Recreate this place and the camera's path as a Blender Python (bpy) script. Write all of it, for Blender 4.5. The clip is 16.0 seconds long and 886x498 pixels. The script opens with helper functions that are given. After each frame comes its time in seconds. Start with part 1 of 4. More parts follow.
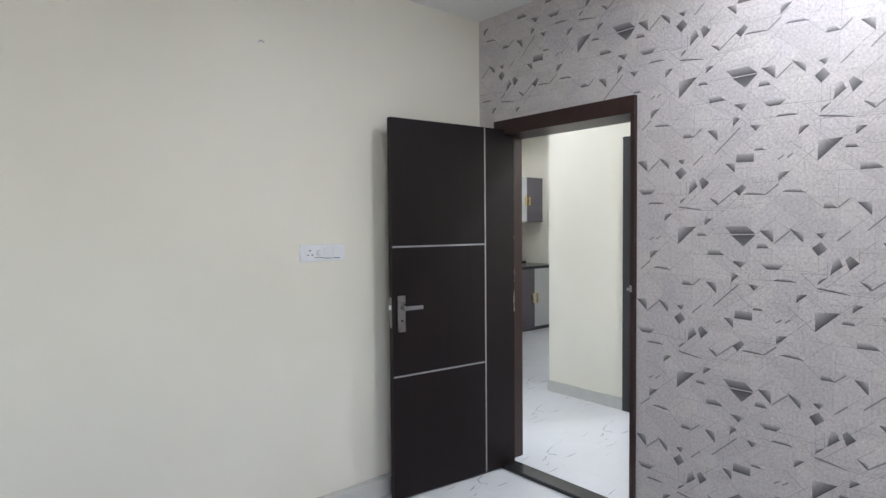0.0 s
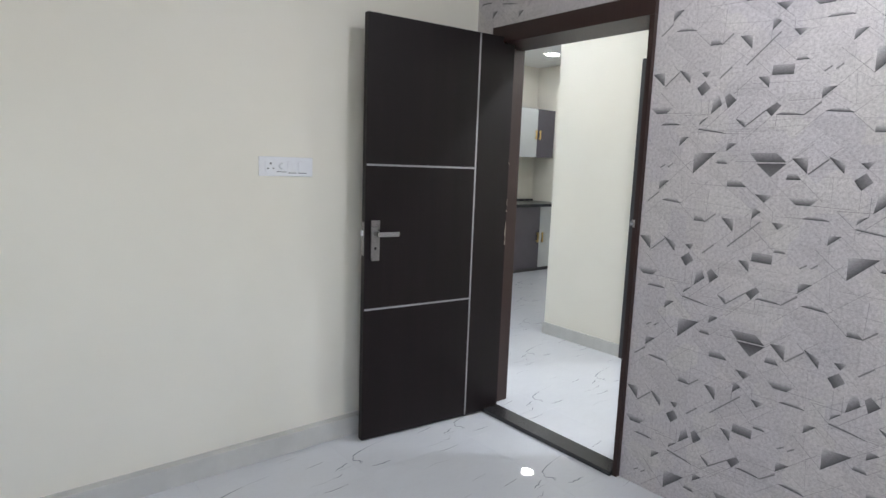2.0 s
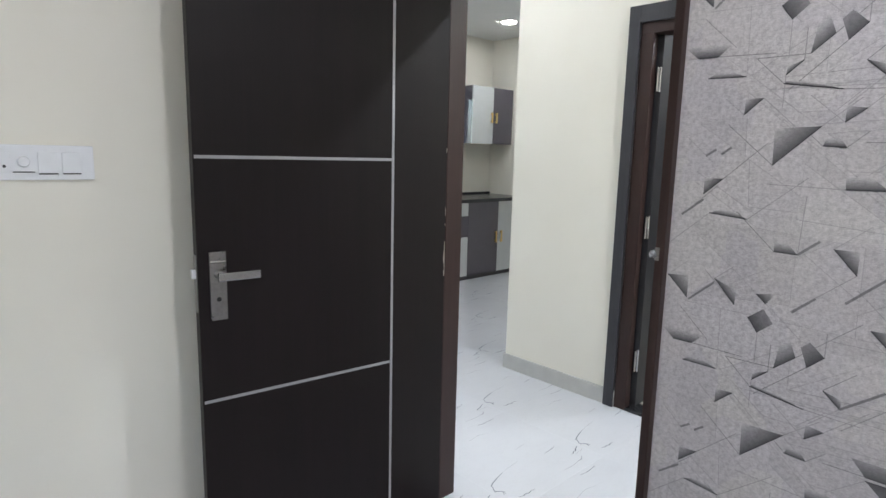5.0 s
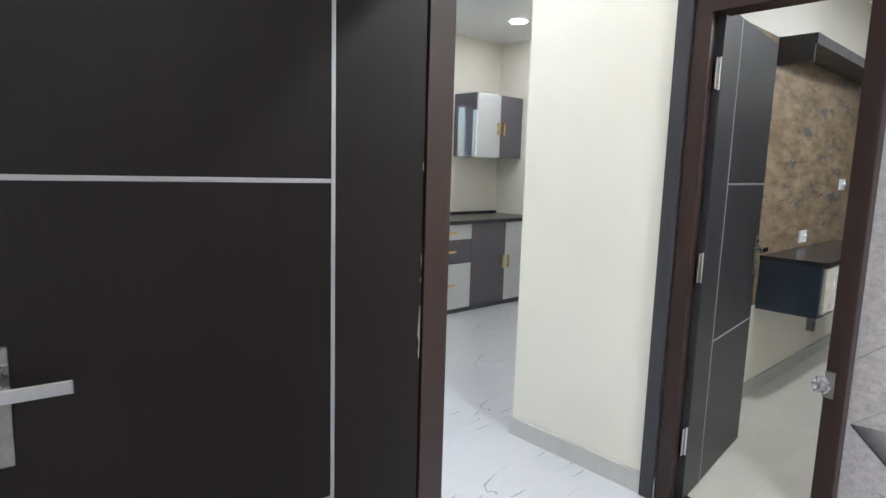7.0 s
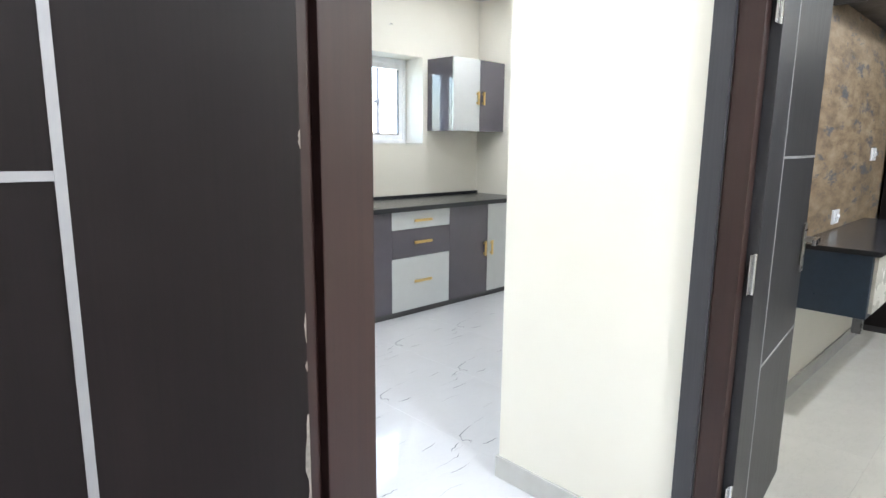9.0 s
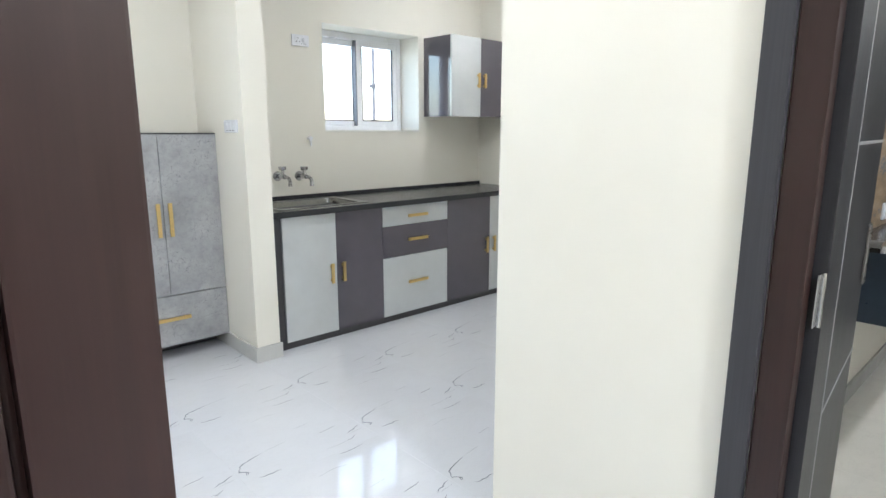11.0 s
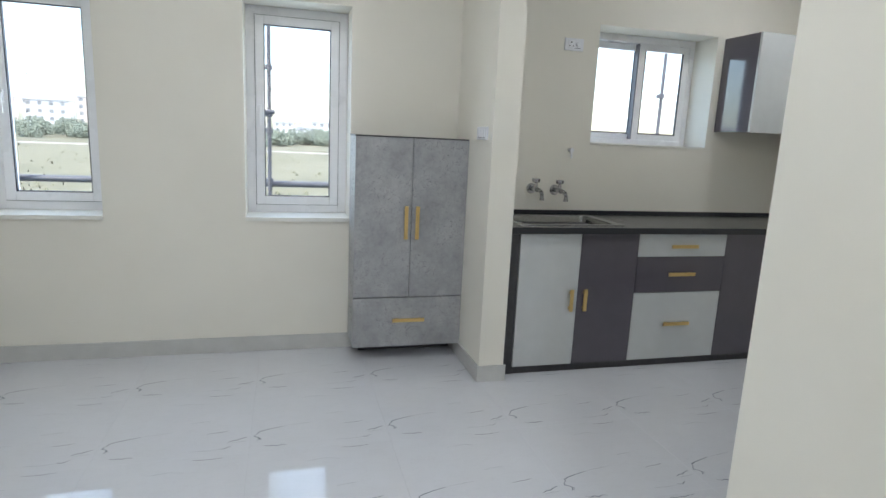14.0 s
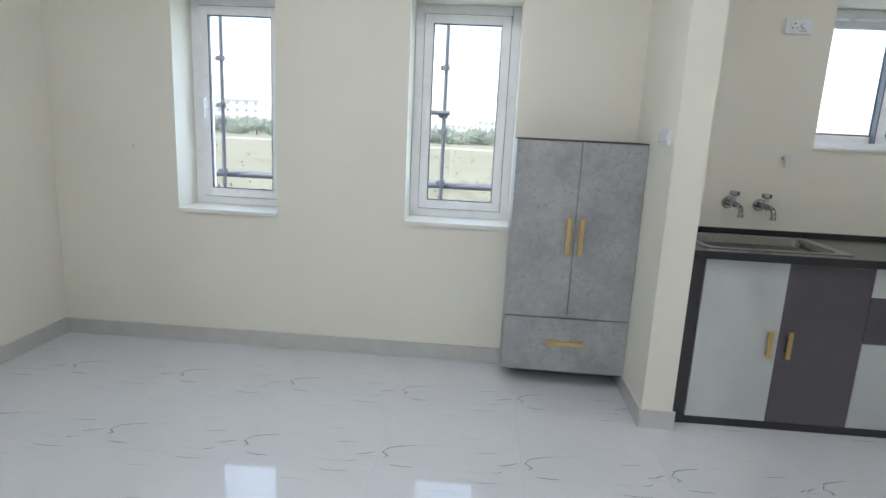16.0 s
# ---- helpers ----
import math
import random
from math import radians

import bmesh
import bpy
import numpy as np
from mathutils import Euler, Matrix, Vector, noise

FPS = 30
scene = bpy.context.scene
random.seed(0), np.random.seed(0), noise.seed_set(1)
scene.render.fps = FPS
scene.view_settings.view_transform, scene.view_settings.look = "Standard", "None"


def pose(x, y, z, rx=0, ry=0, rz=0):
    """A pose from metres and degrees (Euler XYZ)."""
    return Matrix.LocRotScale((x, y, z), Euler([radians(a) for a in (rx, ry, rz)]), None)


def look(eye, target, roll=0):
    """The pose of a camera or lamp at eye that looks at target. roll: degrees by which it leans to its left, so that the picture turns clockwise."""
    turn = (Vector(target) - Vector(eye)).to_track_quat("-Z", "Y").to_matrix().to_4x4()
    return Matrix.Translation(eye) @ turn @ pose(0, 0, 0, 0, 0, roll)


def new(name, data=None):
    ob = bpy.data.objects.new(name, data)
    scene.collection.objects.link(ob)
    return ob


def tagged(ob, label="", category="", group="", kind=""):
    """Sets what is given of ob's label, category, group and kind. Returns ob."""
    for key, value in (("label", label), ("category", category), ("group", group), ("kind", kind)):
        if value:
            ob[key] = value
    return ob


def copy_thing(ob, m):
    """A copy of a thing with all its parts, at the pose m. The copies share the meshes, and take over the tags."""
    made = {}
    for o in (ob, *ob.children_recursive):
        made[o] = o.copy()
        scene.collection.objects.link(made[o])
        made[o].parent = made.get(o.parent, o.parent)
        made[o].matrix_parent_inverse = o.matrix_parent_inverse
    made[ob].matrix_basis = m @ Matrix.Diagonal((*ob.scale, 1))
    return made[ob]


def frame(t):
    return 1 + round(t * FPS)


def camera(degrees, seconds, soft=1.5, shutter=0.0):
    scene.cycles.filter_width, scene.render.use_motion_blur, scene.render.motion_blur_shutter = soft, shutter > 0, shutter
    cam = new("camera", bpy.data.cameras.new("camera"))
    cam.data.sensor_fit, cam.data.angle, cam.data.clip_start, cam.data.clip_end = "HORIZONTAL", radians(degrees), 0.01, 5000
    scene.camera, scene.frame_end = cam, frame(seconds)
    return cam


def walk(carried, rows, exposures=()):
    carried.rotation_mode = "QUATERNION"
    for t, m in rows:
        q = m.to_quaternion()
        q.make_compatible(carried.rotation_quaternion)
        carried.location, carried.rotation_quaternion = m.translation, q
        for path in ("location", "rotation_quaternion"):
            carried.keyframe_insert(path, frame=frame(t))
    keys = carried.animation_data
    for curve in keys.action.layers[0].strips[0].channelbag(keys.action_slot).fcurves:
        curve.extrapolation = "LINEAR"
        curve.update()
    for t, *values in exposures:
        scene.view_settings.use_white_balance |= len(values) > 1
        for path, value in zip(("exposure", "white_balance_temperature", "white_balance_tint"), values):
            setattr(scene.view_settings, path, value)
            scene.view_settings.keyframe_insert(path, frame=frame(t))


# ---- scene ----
cam = camera(74.5, 16.0)
PATH = [
    (0, (0.243, 0.158, 1.462), (1.544, 1.675, 1.384), -0.5),
    (0.5, (0.274, 0.198, 1.435), (1.443, 1.815, 1.292), -0.9),
    (1, (0.355, 0.214, 1.417), (1.499, 1.843, 1.219), -0.9),
    (1.5, (0.476, 0.252, 1.387), (1.702, 1.814, 1.142), 2.2),
    (2, (0.581, 0.314, 1.369), (1.839, 1.842, 1.082), 2.1),
    (2.5, (0.706, 0.422, 1.355), (2.011, 1.905, 1.045), 1.1),
    (3, (0.827, 0.563, 1.369), (2.171, 2.006, 1.032), 1.3),
    (3.5, (0.955, 0.679, 1.376), (2.32, 2.098, 1.028), 1.1),
    (4, (1.127, 0.796, 1.366), (2.496, 2.214, 1.029), 1.3),
    (6.5, (1.838, 1.425, 1.399), (3.175, 2.884, 1.106), 1.4),
    (7, (1.992, 1.536, 1.389), (3.334, 2.994, 1.113), 1.7),
    (7.5, (2.138, 1.639, 1.399), (3.476, 3.099, 1.122), 2.1),
    (8, (2.261, 1.733, 1.397), (3.601, 3.19, 1.111), 2.1),
    (8.5, (2.384, 1.843, 1.381), (3.734, 3.286, 1.071), 2.0),
    (9, (2.516, 1.972, 1.386), (3.887, 3.385, 1.033), 0.6),
    (11.5, (2.939, 2.248, 1.38), (4.274, 3.683, 0.984), 0.1),
    (12, (2.991, 2.305, 1.382), (4.297, 3.771, 1.0), -0.1),
    (12.5, (3.076, 2.343, 1.376), (4.247, 3.923, 1.012), 0.1),
    (13, (3.155, 2.379, 1.371), (4.162, 4.07, 1.017), 1.4),
    (13.5, (3.22, 2.399, 1.366), (3.997, 4.207, 1.011), 2.4),
    (14, (3.276, 2.416, 1.376), (3.799, 4.31, 1.002), 2.7),
    (14.5, (3.346, 2.481, 1.373), (3.684, 4.414, 0.987), 3.0),
    (15, (3.405, 2.564, 1.379), (3.617, 4.512, 0.982), 4.3),
    (15.5, (3.456, 2.635, 1.39), (3.552, 4.593, 0.992), 4.0),
    (16, (3.507, 2.691, 1.406), (3.381, 4.644, 0.998), 2.8),
]
EXPOSURES = [(0.0, 2.6), (4.2, 2.6), (7.0, 2.85), (8.0, 3.3), (9.0, 3.45), (11.5, 3.0), (12.5, 2.66), (13.5, 2.42), (14.5, 2.34), (16.0, 2.44)]
walk(cam, [(t, look(eye, target, roll)) for t, eye, target, roll in PATH], EXPOSURES)

# ---- plan, in metres ----
X_PAPER, X_HALL = 2.80, 2.99          # papered wall: bedroom face, hall face
Y_BED = 2.78                          # bedroom's north wall face
X_CORR, Y_STUB = 4.275, 3.430         # corridor's east wall face, its free end
Y_OUT = 6.095                         # outer wall's inner face
Y_EXT = 6.44                          # outer wall's outer face
X_WEST, X_EAST = 0.885, 6.985         # living room's west wall, kitchen's east wall
H_BED, H_LIV = 2.72, 2.765            # ceilings
BW, BS = -1.0, -1.2                   # bedroom's west and south wall faces
HS = -3.2                             # hall's south end
GROUND = -3.2                         # the open field lies a storey lower

# ---- world, sun and lamps ----
world = bpy.data.worlds.new("sky")
scene.world = world
world.use_nodes = True
wn = world.node_tree
sky = wn.nodes.new("ShaderNodeTexSky")
sky.sky_type, sky.sun_disc = "NISHITA", False
sky.sun_elevation, sky.sun_rotation = radians(48), radians(115)
sky.dust_density, sky.air_density, sky.ozone_density = 2.0, 1.0, 1.0
wn.links.new(sky.outputs[0], wn.nodes["Background"].inputs[0])
wn.nodes["Background"].inputs[1].default_value = 0.15


def lamp(name, m, kind, energy, colour, **values):
    data = bpy.data.lights.new(name, kind)
    data.energy, data.color = energy, colour
    if "size" in values:
        data.shape, data.size = values.get("shape", "RECTANGLE"), values["size"]
        data.size_y = values.get("size_y", values["size"])
    if "angle" in values:
        data.angle = radians(values["angle"])
    ob = new(name, data)
    ob.matrix_world = m
    return ob


lamp("sun", pose(0, 0, 30, 42, 0, -65), "SUN", 2.4, (1.0, 0.96, 0.9), angle=12)
COOL, SOFT = (0.68, 0.83, 1.0), (0.88, 0.93, 1.02)
NEUTRAL, WHITE_LED = (0.90, 0.95, 1.05), (0.87, 0.945, 1.05)
# daylight that enters by the openings
lamp("daylight_window", pose(1.965, 6.46, 1.49, -82, 0, 0), "AREA", 1.05, COOL, size=0.55, size_y=1.2)
lamp("daylight_window", pose(3.355, 6.46, 1.49, -82, 0, 0), "AREA", 1.05, COOL, size=0.55, size_y=1.2)
lamp("daylight_window", pose(5.77, 6.46, 1.78, -82, 0, 0), "AREA", 0.4, COOL, size=0.9, size_y=0.72)
# the bedroom's window is unseen, assumed from the cool light on its wall
lamp("daylight_window", pose(-0.2, BS - 0.22, 1.5, 90, 0, 0), "AREA", 2.3, SOFT, size=1.4, size_y=1.2)
# ceiling lamps, one under each downlight; most are unseen fill added to brighten
DOWNLIGHTS_AND_FILL = [
    # bedroom: the first follows the door's shadow, the other two are added fill
    (2.2, 0.9, H_BED, 2.2), (2.2, -0.7, H_BED, 0.9), (0.3, -0.7, H_BED, 1.3),
    # hall: y = -1.0 and -2.03 inferred from floor glints, the rest added
    (3.72, 1.1, H_LIV, 6.0), (3.72, 0.05, H_LIV, 0.8), (3.72, -1.0, H_LIV, 0.8), (3.72, -2.03, H_LIV, 0.8), (3.63, 3.3, H_LIV, 0.85), (2.0, 4.4, H_LIV, 1.5), (3.4, 4.9, H_LIV, 0.9),
    # (6.3, 5.27) is a real lamp; the other three are added fill
    (5.2, 4.4, H_LIV, 0.8), (6.3, 5.27, H_LIV, 0.75), (5.9, 1.6, H_LIV, 4.2), (7.2, 1.2, H_LIV, 3.6),
]
for x, y, z, watts in DOWNLIGHTS_AND_FILL:
    lamp("downlight_lamp", pose(x, y, z - 0.03), "AREA", watts, NEUTRAL if z == H_BED else WHITE_LED, shape="DISK", size=0.14)

# ---- materials ----


def shade(name, colour=(0.8, 0.8, 0.8), rough=0.5, metal=0.0):
    m = bpy.data.materials.new(name)
    m.use_nodes = True
    b = m.node_tree.nodes["Principled BSDF"]
    b.inputs["Base Color"].default_value = (*colour, 1)
    b.inputs["Roughness"].default_value, b.inputs["Metallic"].default_value = rough, metal
    return m, m.node_tree, b


def node(tree, kind, **values):
    n = tree.nodes.new(kind)
    for key, value in values.items():
        n.inputs[key.replace("_", " ")].default_value = value
    return n


def where(tree, scale=(1, 1, 1)):
    """World coordinates, stretched."""
    g = tree.nodes.new("ShaderNodeNewGeometry")
    mp = tree.nodes.new("ShaderNodeMapping")
    mp.inputs["Scale"].default_value = scale
    tree.links.new(g.outputs["Position"], mp.inputs["Vector"])
    return mp.outputs[0]


def local(tree, scale=(1, 1, 1)):
    """The object's own coordinates, stretched."""
    g = tree.nodes.new("ShaderNodeTexCoord")
    mp = tree.nodes.new("ShaderNodeMapping")
    mp.inputs["Scale"].default_value = scale
    tree.links.new(g.outputs["Object"], mp.inputs["Vector"])
    return mp.outputs[0]


def noisy(tree, vector, scale, detail=4.0, rough=0.6):
    n = node(tree, "ShaderNodeTexNoise", Scale=scale, Detail=detail, Roughness=rough)
    tree.links.new(vector, n.inputs["Vector"])
    return n.outputs["Fac"]


def ramp(tree, fac, *stops):
    n = tree.nodes.new("ShaderNodeValToRGB")
    e = n.color_ramp.elements
    while len(e) < len(stops):
        e.new(0.5)
    for k, (at, colour) in enumerate(stops):
        e[k].position = at
        e[k].color = (*colour, 1) if not isinstance(colour, (int, float)) else (colour, colour, colour, 1)
    tree.links.new(fac, n.inputs[0])
    return n.outputs[0]


def mixed(tree, a, b, fac, mode="MIX"):
    n = tree.nodes.new("ShaderNodeMix")
    n.data_type, n.blend_type = "RGBA", mode
    for socket, value in ((n.inputs[0], fac), (n.inputs[6], a), (n.inputs[7], b)):
        if isinstance(value, bpy.types.NodeSocket):
            tree.links.new(value, socket)
        elif isinstance(value, tuple):
            socket.default_value = (*value, 1)
        else:
            socket.default_value = value
    return n.outputs[2]


def bump(tree, bsdf, height, strength=0.2, distance=0.002):
    n = node(tree, "ShaderNodeBump", Strength=strength, Distance=distance)
    tree.links.new(height, n.inputs["Height"])
    tree.links.new(n.outputs[0], bsdf.inputs["Normal"])


def paint(name, a, b, rough=0.55):
    """Rolled wall paint: roller grain and faint broad patches."""
    m, t, p = shade(name, a, rough)
    w = where(t)
    t.links.new(ramp(t, noisy(t, w, 1.7, 3), (0.3, b), (0.7, a)), p.inputs["Base Color"])
    t.links.new(ramp(t, noisy(t, w, 3.0, 5), (0.2, rough - 0.08), (0.8, rough + 0.1)), p.inputs["Roughness"])
    bump(t, p, noisy(t, w, 160, 3), 0.12, 0.001)
    return m


CREAM = paint("cream_wall_paint", (0.80, 0.775, 0.70), (0.775, 0.745, 0.665), 0.42)
WHITE = paint("white_ceiling_paint", (0.82, 0.82, 0.81), (0.79, 0.79, 0.78), 0.7)


def plain(name, colour, rough, metal=0.0, grain=0.15, scale=40.0, relief=0.05):
    m, t, p = shade(name, colour, rough, metal)
    w = where(t)
    n = noisy(t, w, scale, 5)
    dark = tuple(c * (1 - grain) for c in colour)
    light = tuple(min(1, c * (1 + grain)) for c in colour)
    t.links.new(ramp(t, n, (0.3, dark), (0.7, light)), p.inputs["Base Color"])
    t.links.new(ramp(t, noisy(t, w, scale * 0.2, 4), (0.25, max(0.02, rough * 0.8)), (0.75, min(1, rough * 1.25))), p.inputs["Roughness"])
    if relief:
        bump(t, p, n, relief, 0.001)
    return m


def wood(name, a, b, rough=0.35, scale=1.0, sheen=0.4):
    """Laminate with fine upright grain."""
    m, t, p = shade(name, a, rough)
    p.inputs["Specular IOR Level"].default_value = sheen
    fine = noisy(t, local(t, (220 * scale, 220 * scale, 3.0)), 1.0, 4, 0.7)
    broad = noisy(t, local(t, (14, 14, 0.7)), 1.0, 3)
    c = mixed(t, ramp(t, fine, (0.3, a), (0.75, b)), ramp(t, broad, (0.3, a), (0.8, b)), 0.4)
    t.links.new(c, p.inputs["Base Color"])
    t.links.new(ramp(t, fine, (0.2, rough), (0.8, rough + 0.18)), p.inputs["Roughness"])
    bump(t, p, fine, 0.15, 0.0006)
    return m


WENGE = wood("dark_wenge_laminate", (0.0040, 0.0023, 0.0026), (0.0115, 0.0066, 0.0070), 0.38, sheen=0.25)
FRAME_BROWN = wood("brown_frame_enamel", (0.021, 0.0093, 0.0083), (0.037, 0.0170, 0.0148), 0.3, 0.5)
ARCHITRAVE = wood("charcoal_architrave", (0.030, 0.030, 0.035), (0.054, 0.053, 0.060), 0.36)
# wenge again, lightened to grey: the room's reflected light is in the colour
WENGE_LIT = wood("lit_wenge_laminate", (0.0135, 0.0130, 0.0155), (0.030, 0.029, 0.033), 0.34)
CHROME = plain("polished_steel", (0.52, 0.52, 0.53), 0.16, 1.0, 0.05, 60)
STEEL = plain("brushed_steel", (0.31, 0.30, 0.295), 0.3, 1.0, 0.12, 90)
SINK = plain("satin_sink_steel", (0.28, 0.28, 0.275), 0.2, 1.0, 0.1, 60, 0)
ALUMINIUM = plain("bright_inlay_strip", (0.36, 0.36, 0.37), 0.5, 0.6, 0.03, 30, 0)
GOLD = plain("brushed_gold", (0.72, 0.52, 0.22), 0.33, 1.0, 0.1, 120)
PLASTIC = plain("white_switch_plastic", (0.80, 0.81, 0.84), 0.25, 0, 0.02, 30, 0)
UPVC = plain("white_window_upvc", (0.88, 0.88, 0.90), 0.28, 0, 0.02, 12, 0)
BARE_WOOD = plain("bare_chipped_wood", (0.42, 0.38, 0.33), 0.8, 0, 0.25, 150)
SEAL_OR_SHADOW = plain("grey_seal_and_shadow_line", (0.16, 0.16, 0.18), 0.6)
GASKET = plain("grey_rubber", (0.085, 0.085, 0.10), 0.6)
HOLE = plain("dark_hole_and_shadow", (0.015, 0.015, 0.015), 0.7, 0, 0.1, 40, 0)
GRANITE = plain("black_granite", (0.026, 0.027, 0.031), 0.22, 0, 0.3, 420, 0)
KDARK = plain("dark_grey_acrylic", (0.094, 0.084, 0.104), 0.05, 0, 0.04, 8, 0)
KLIGHT = plain("pale_grey_acrylic", (0.56, 0.58, 0.585), 0.06, 0, 0.03, 8, 0)
for acrylic in (KDARK, KLIGHT):
    acrylic.node_tree.nodes["Principled BSDF"].inputs["Coat Weight"].default_value = 0.6
CARCASS = plain("charcoal_carcass", (0.045, 0.043, 0.047), 0.4)
SKIRT = plain("grey_skirting_tile", (0.53, 0.53, 0.515), 0.04, 0, 0.06, 9, 0)
THRESHOLD = plain("black_granite_threshold", (0.022, 0.022, 0.024), 0.2, 0, 0.5, 300, 0)
NAVY = plain("navy_laminate", (0.028, 0.046, 0.075), 0.3, 0, 0.1, 30)
IVORY = plain("ivory_drawer_laminate", (0.70, 0.68, 0.60), 0.25, 0, 0.03, 12, 0)
FILM = plain("crumpled_clear_film", (0.5, 0.5, 0.52), 0.2, 0.7, 0.1, 200, 0.6)
GALVANISED = plain("galvanised_scaffold_tube", (0.085, 0.088, 0.11), 0.55, 0.0, 0.2, 30)
TRIM = plain("white_sill_paint", (0.80, 0.79, 0.74), 0.35, 0, 0.02, 20)


def concrete_laminate():
    m, t, p = shade("grey_concrete_laminate", (0.3, 0.3, 0.31), 0.32)
    w = where(t)
    big = ramp(t, noisy(t, w, 4.0, 10, 0.72), (0.36, (0.29, 0.295, 0.305)), (0.5, (0.36, 0.365, 0.378)), (0.64, (0.43, 0.432, 0.44)))
    fine = ramp(t, noisy(t, w, 30, 8, 0.8), (0.36, 0.76), (0.54, 1.0))
    c = mixed(t, big, fine, 0.62, "MULTIPLY")
    v = node(t, "ShaderNodeTexVoronoi", Scale=7.0)
    v.feature = "DISTANCE_TO_EDGE"
    warp = t.nodes.new("ShaderNodeVectorMath")
    n = node(t, "ShaderNodeTexNoise", Scale=6.0, Detail=4.0)
    t.links.new(w, n.inputs["Vector"])
    t.links.new(w, warp.inputs[0])
    t.links.new(n.outputs["Color"], warp.inputs[1])
    t.links.new(warp.outputs[0], v.inputs["Vector"])
    cracks = ramp(t, v.outputs["Distance"], (0.0, 0.32), (0.014, 1.0))
    gate = ramp(t, noisy(t, w, 4.0, 2), (0.42, 0.0), (0.55, 1.0))
    c = mixed(t, c, mixed(t, c, cracks, 1.0, "MULTIPLY"), gate)
    t.links.new(c, p.inputs["Base Color"])
    t.links.new(ramp(t, noisy(t, w, 40, 4), (0.3, 0.25), (0.7, 0.45)), p.inputs["Roughness"])
    return m


CONCRETE = concrete_laminate()


def marble(name, a, b, vein, rough=0.008):
    """Glazed floor tile: cloudy white glaze with very faint veins, polished."""
    m, t, p = shade(name, a, rough)
    p.inputs["Specular IOR Level"].default_value = 0.5
    w = local(t)
    g = t.nodes.new("ShaderNodeObjectInfo")
    c = ramp(t, noisy(t, w, 2.2, 6, 0.6), (0.3, b), (0.7, a))
    n = ramp(t, noisy(t, local(t, (3, 8, 1)), 1.4, 9, 0.7), (0.49, 0), (0.5, 1), (0.51, 0))
    c = mixed(t, c, vein, mixed(t, (0, 0, 0), n, 0.35))
    tone = ramp(t, g.outputs["Random"], (0, 0.988), (1, 1.0))
    t.links.new(mixed(t, c, tone, 1.0, "MULTIPLY"), p.inputs["Base Color"])
    t.links.new(ramp(t, noisy(t, where(t), 3.5, 5), (0.3, rough), (0.75, rough + 0.02)), p.inputs["Roughness"])
    bump(t, p, noisy(t, where(t), 5, 2), 0.015, 0.002)
    return m


MARBLE = marble("white_marble_tile", (0.615, 0.625, 0.655), (0.58, 0.59, 0.62), (0.5, 0.5, 0.53))
BEIGE_TILE = marble("beige_floor_tile", (0.56, 0.54, 0.48), (0.50, 0.475, 0.42), (0.4, 0.38, 0.33))
VEIN = plain("grey_crack_vein", (0.17, 0.18, 0.21), 0.12, 0, 0.5, 90, 0)
VEIN_PALE = plain("pale_crack_vein", (0.38, 0.39, 0.42), 0.12, 0, 0.3, 60, 0)
GROUT = plain("pale_grout", (0.58, 0.585, 0.60), 0.5)


def paper(name, inked):
    """Embossed silver-grey wallpaper; the ink of its printed wedges fades out along the uv map."""
    m, t, p = shade(name, (0.42, 0.4, 0.41), 0.42)
    w = where(t)
    v = node(t, "ShaderNodeTexVoronoi", Scale=6.5)
    v.distance = "MANHATTAN"
    t.links.new(w, v.inputs["Vector"])
    hsv = t.nodes.new("ShaderNodeSeparateColor")
    t.links.new(v.outputs["Color"], hsv.inputs[0])
    tone = ramp(t, hsv.outputs[0], (0.0, (0.60, 0.565, 0.59)), (0.5, (0.635, 0.595, 0.605)), (1.0, (0.655, 0.62, 0.615)))
    linen = noisy(t, where(t, (30, 30, 150)), 3.0, 6, 0.75)
    c = mixed(t, tone, ramp(t, linen, (0.3, 0.70), (0.65, 1.0)), 0.9, "MULTIPLY")
    fleck = noisy(t, where(t, (1, 1, 1)), 90, 6, 0.8)
    c = mixed(t, c, ramp(t, fleck, (0.38, 0.72), (0.58, 1.08)), 0.8, "MULTIPLY")
    if inked:
        uv = t.nodes.new("ShaderNodeUVMap")
        sep = t.nodes.new("ShaderNodeSeparateXYZ")
        t.links.new(uv.outputs[0], sep.inputs[0])
        ink = ramp(t, sep.outputs[0], (0.0, 0.0), (0.5, 0.55), (1.0, 0.98))
        c = mixed(t, c, (0.042, 0.042, 0.048), ink)
    t.links.new(c, p.inputs["Base Color"])
    t.links.new(ramp(t, fleck, (0.3, 0.33), (0.7, 0.55)), p.inputs["Roughness"])
    bump(t, p, linen, 0.55, 0.0016)
    return m


PAPER, PAPER_INK = paper("silver_grey_wallpaper", False), paper("wallpaper_ink", True)


def rustic_paper():
    m, t, p = shade("rustic_print_wallpaper", (0.3, 0.25, 0.18), 0.5)
    w = where(t, (1, 1, 3.2))
    c = ramp(t, noisy(t, w, 4.5, 7, 0.7), (0.32, (0.10, 0.074, 0.052)), (0.5, (0.235, 0.165, 0.10)), (0.7, (0.34, 0.27, 0.19)))
    blue = ramp(t, noisy(t, w, 3.6, 6, 0.75), (0.55, 0.0), (0.60, 0.85))
    c = mixed(t, c, (0.065, 0.08, 0.105), blue)
    t.links.new(c, p.inputs["Base Color"])
    bump(t, p, noisy(t, w, 60, 5), 0.3, 0.002)
    return m


RUSTIC = rustic_paper()


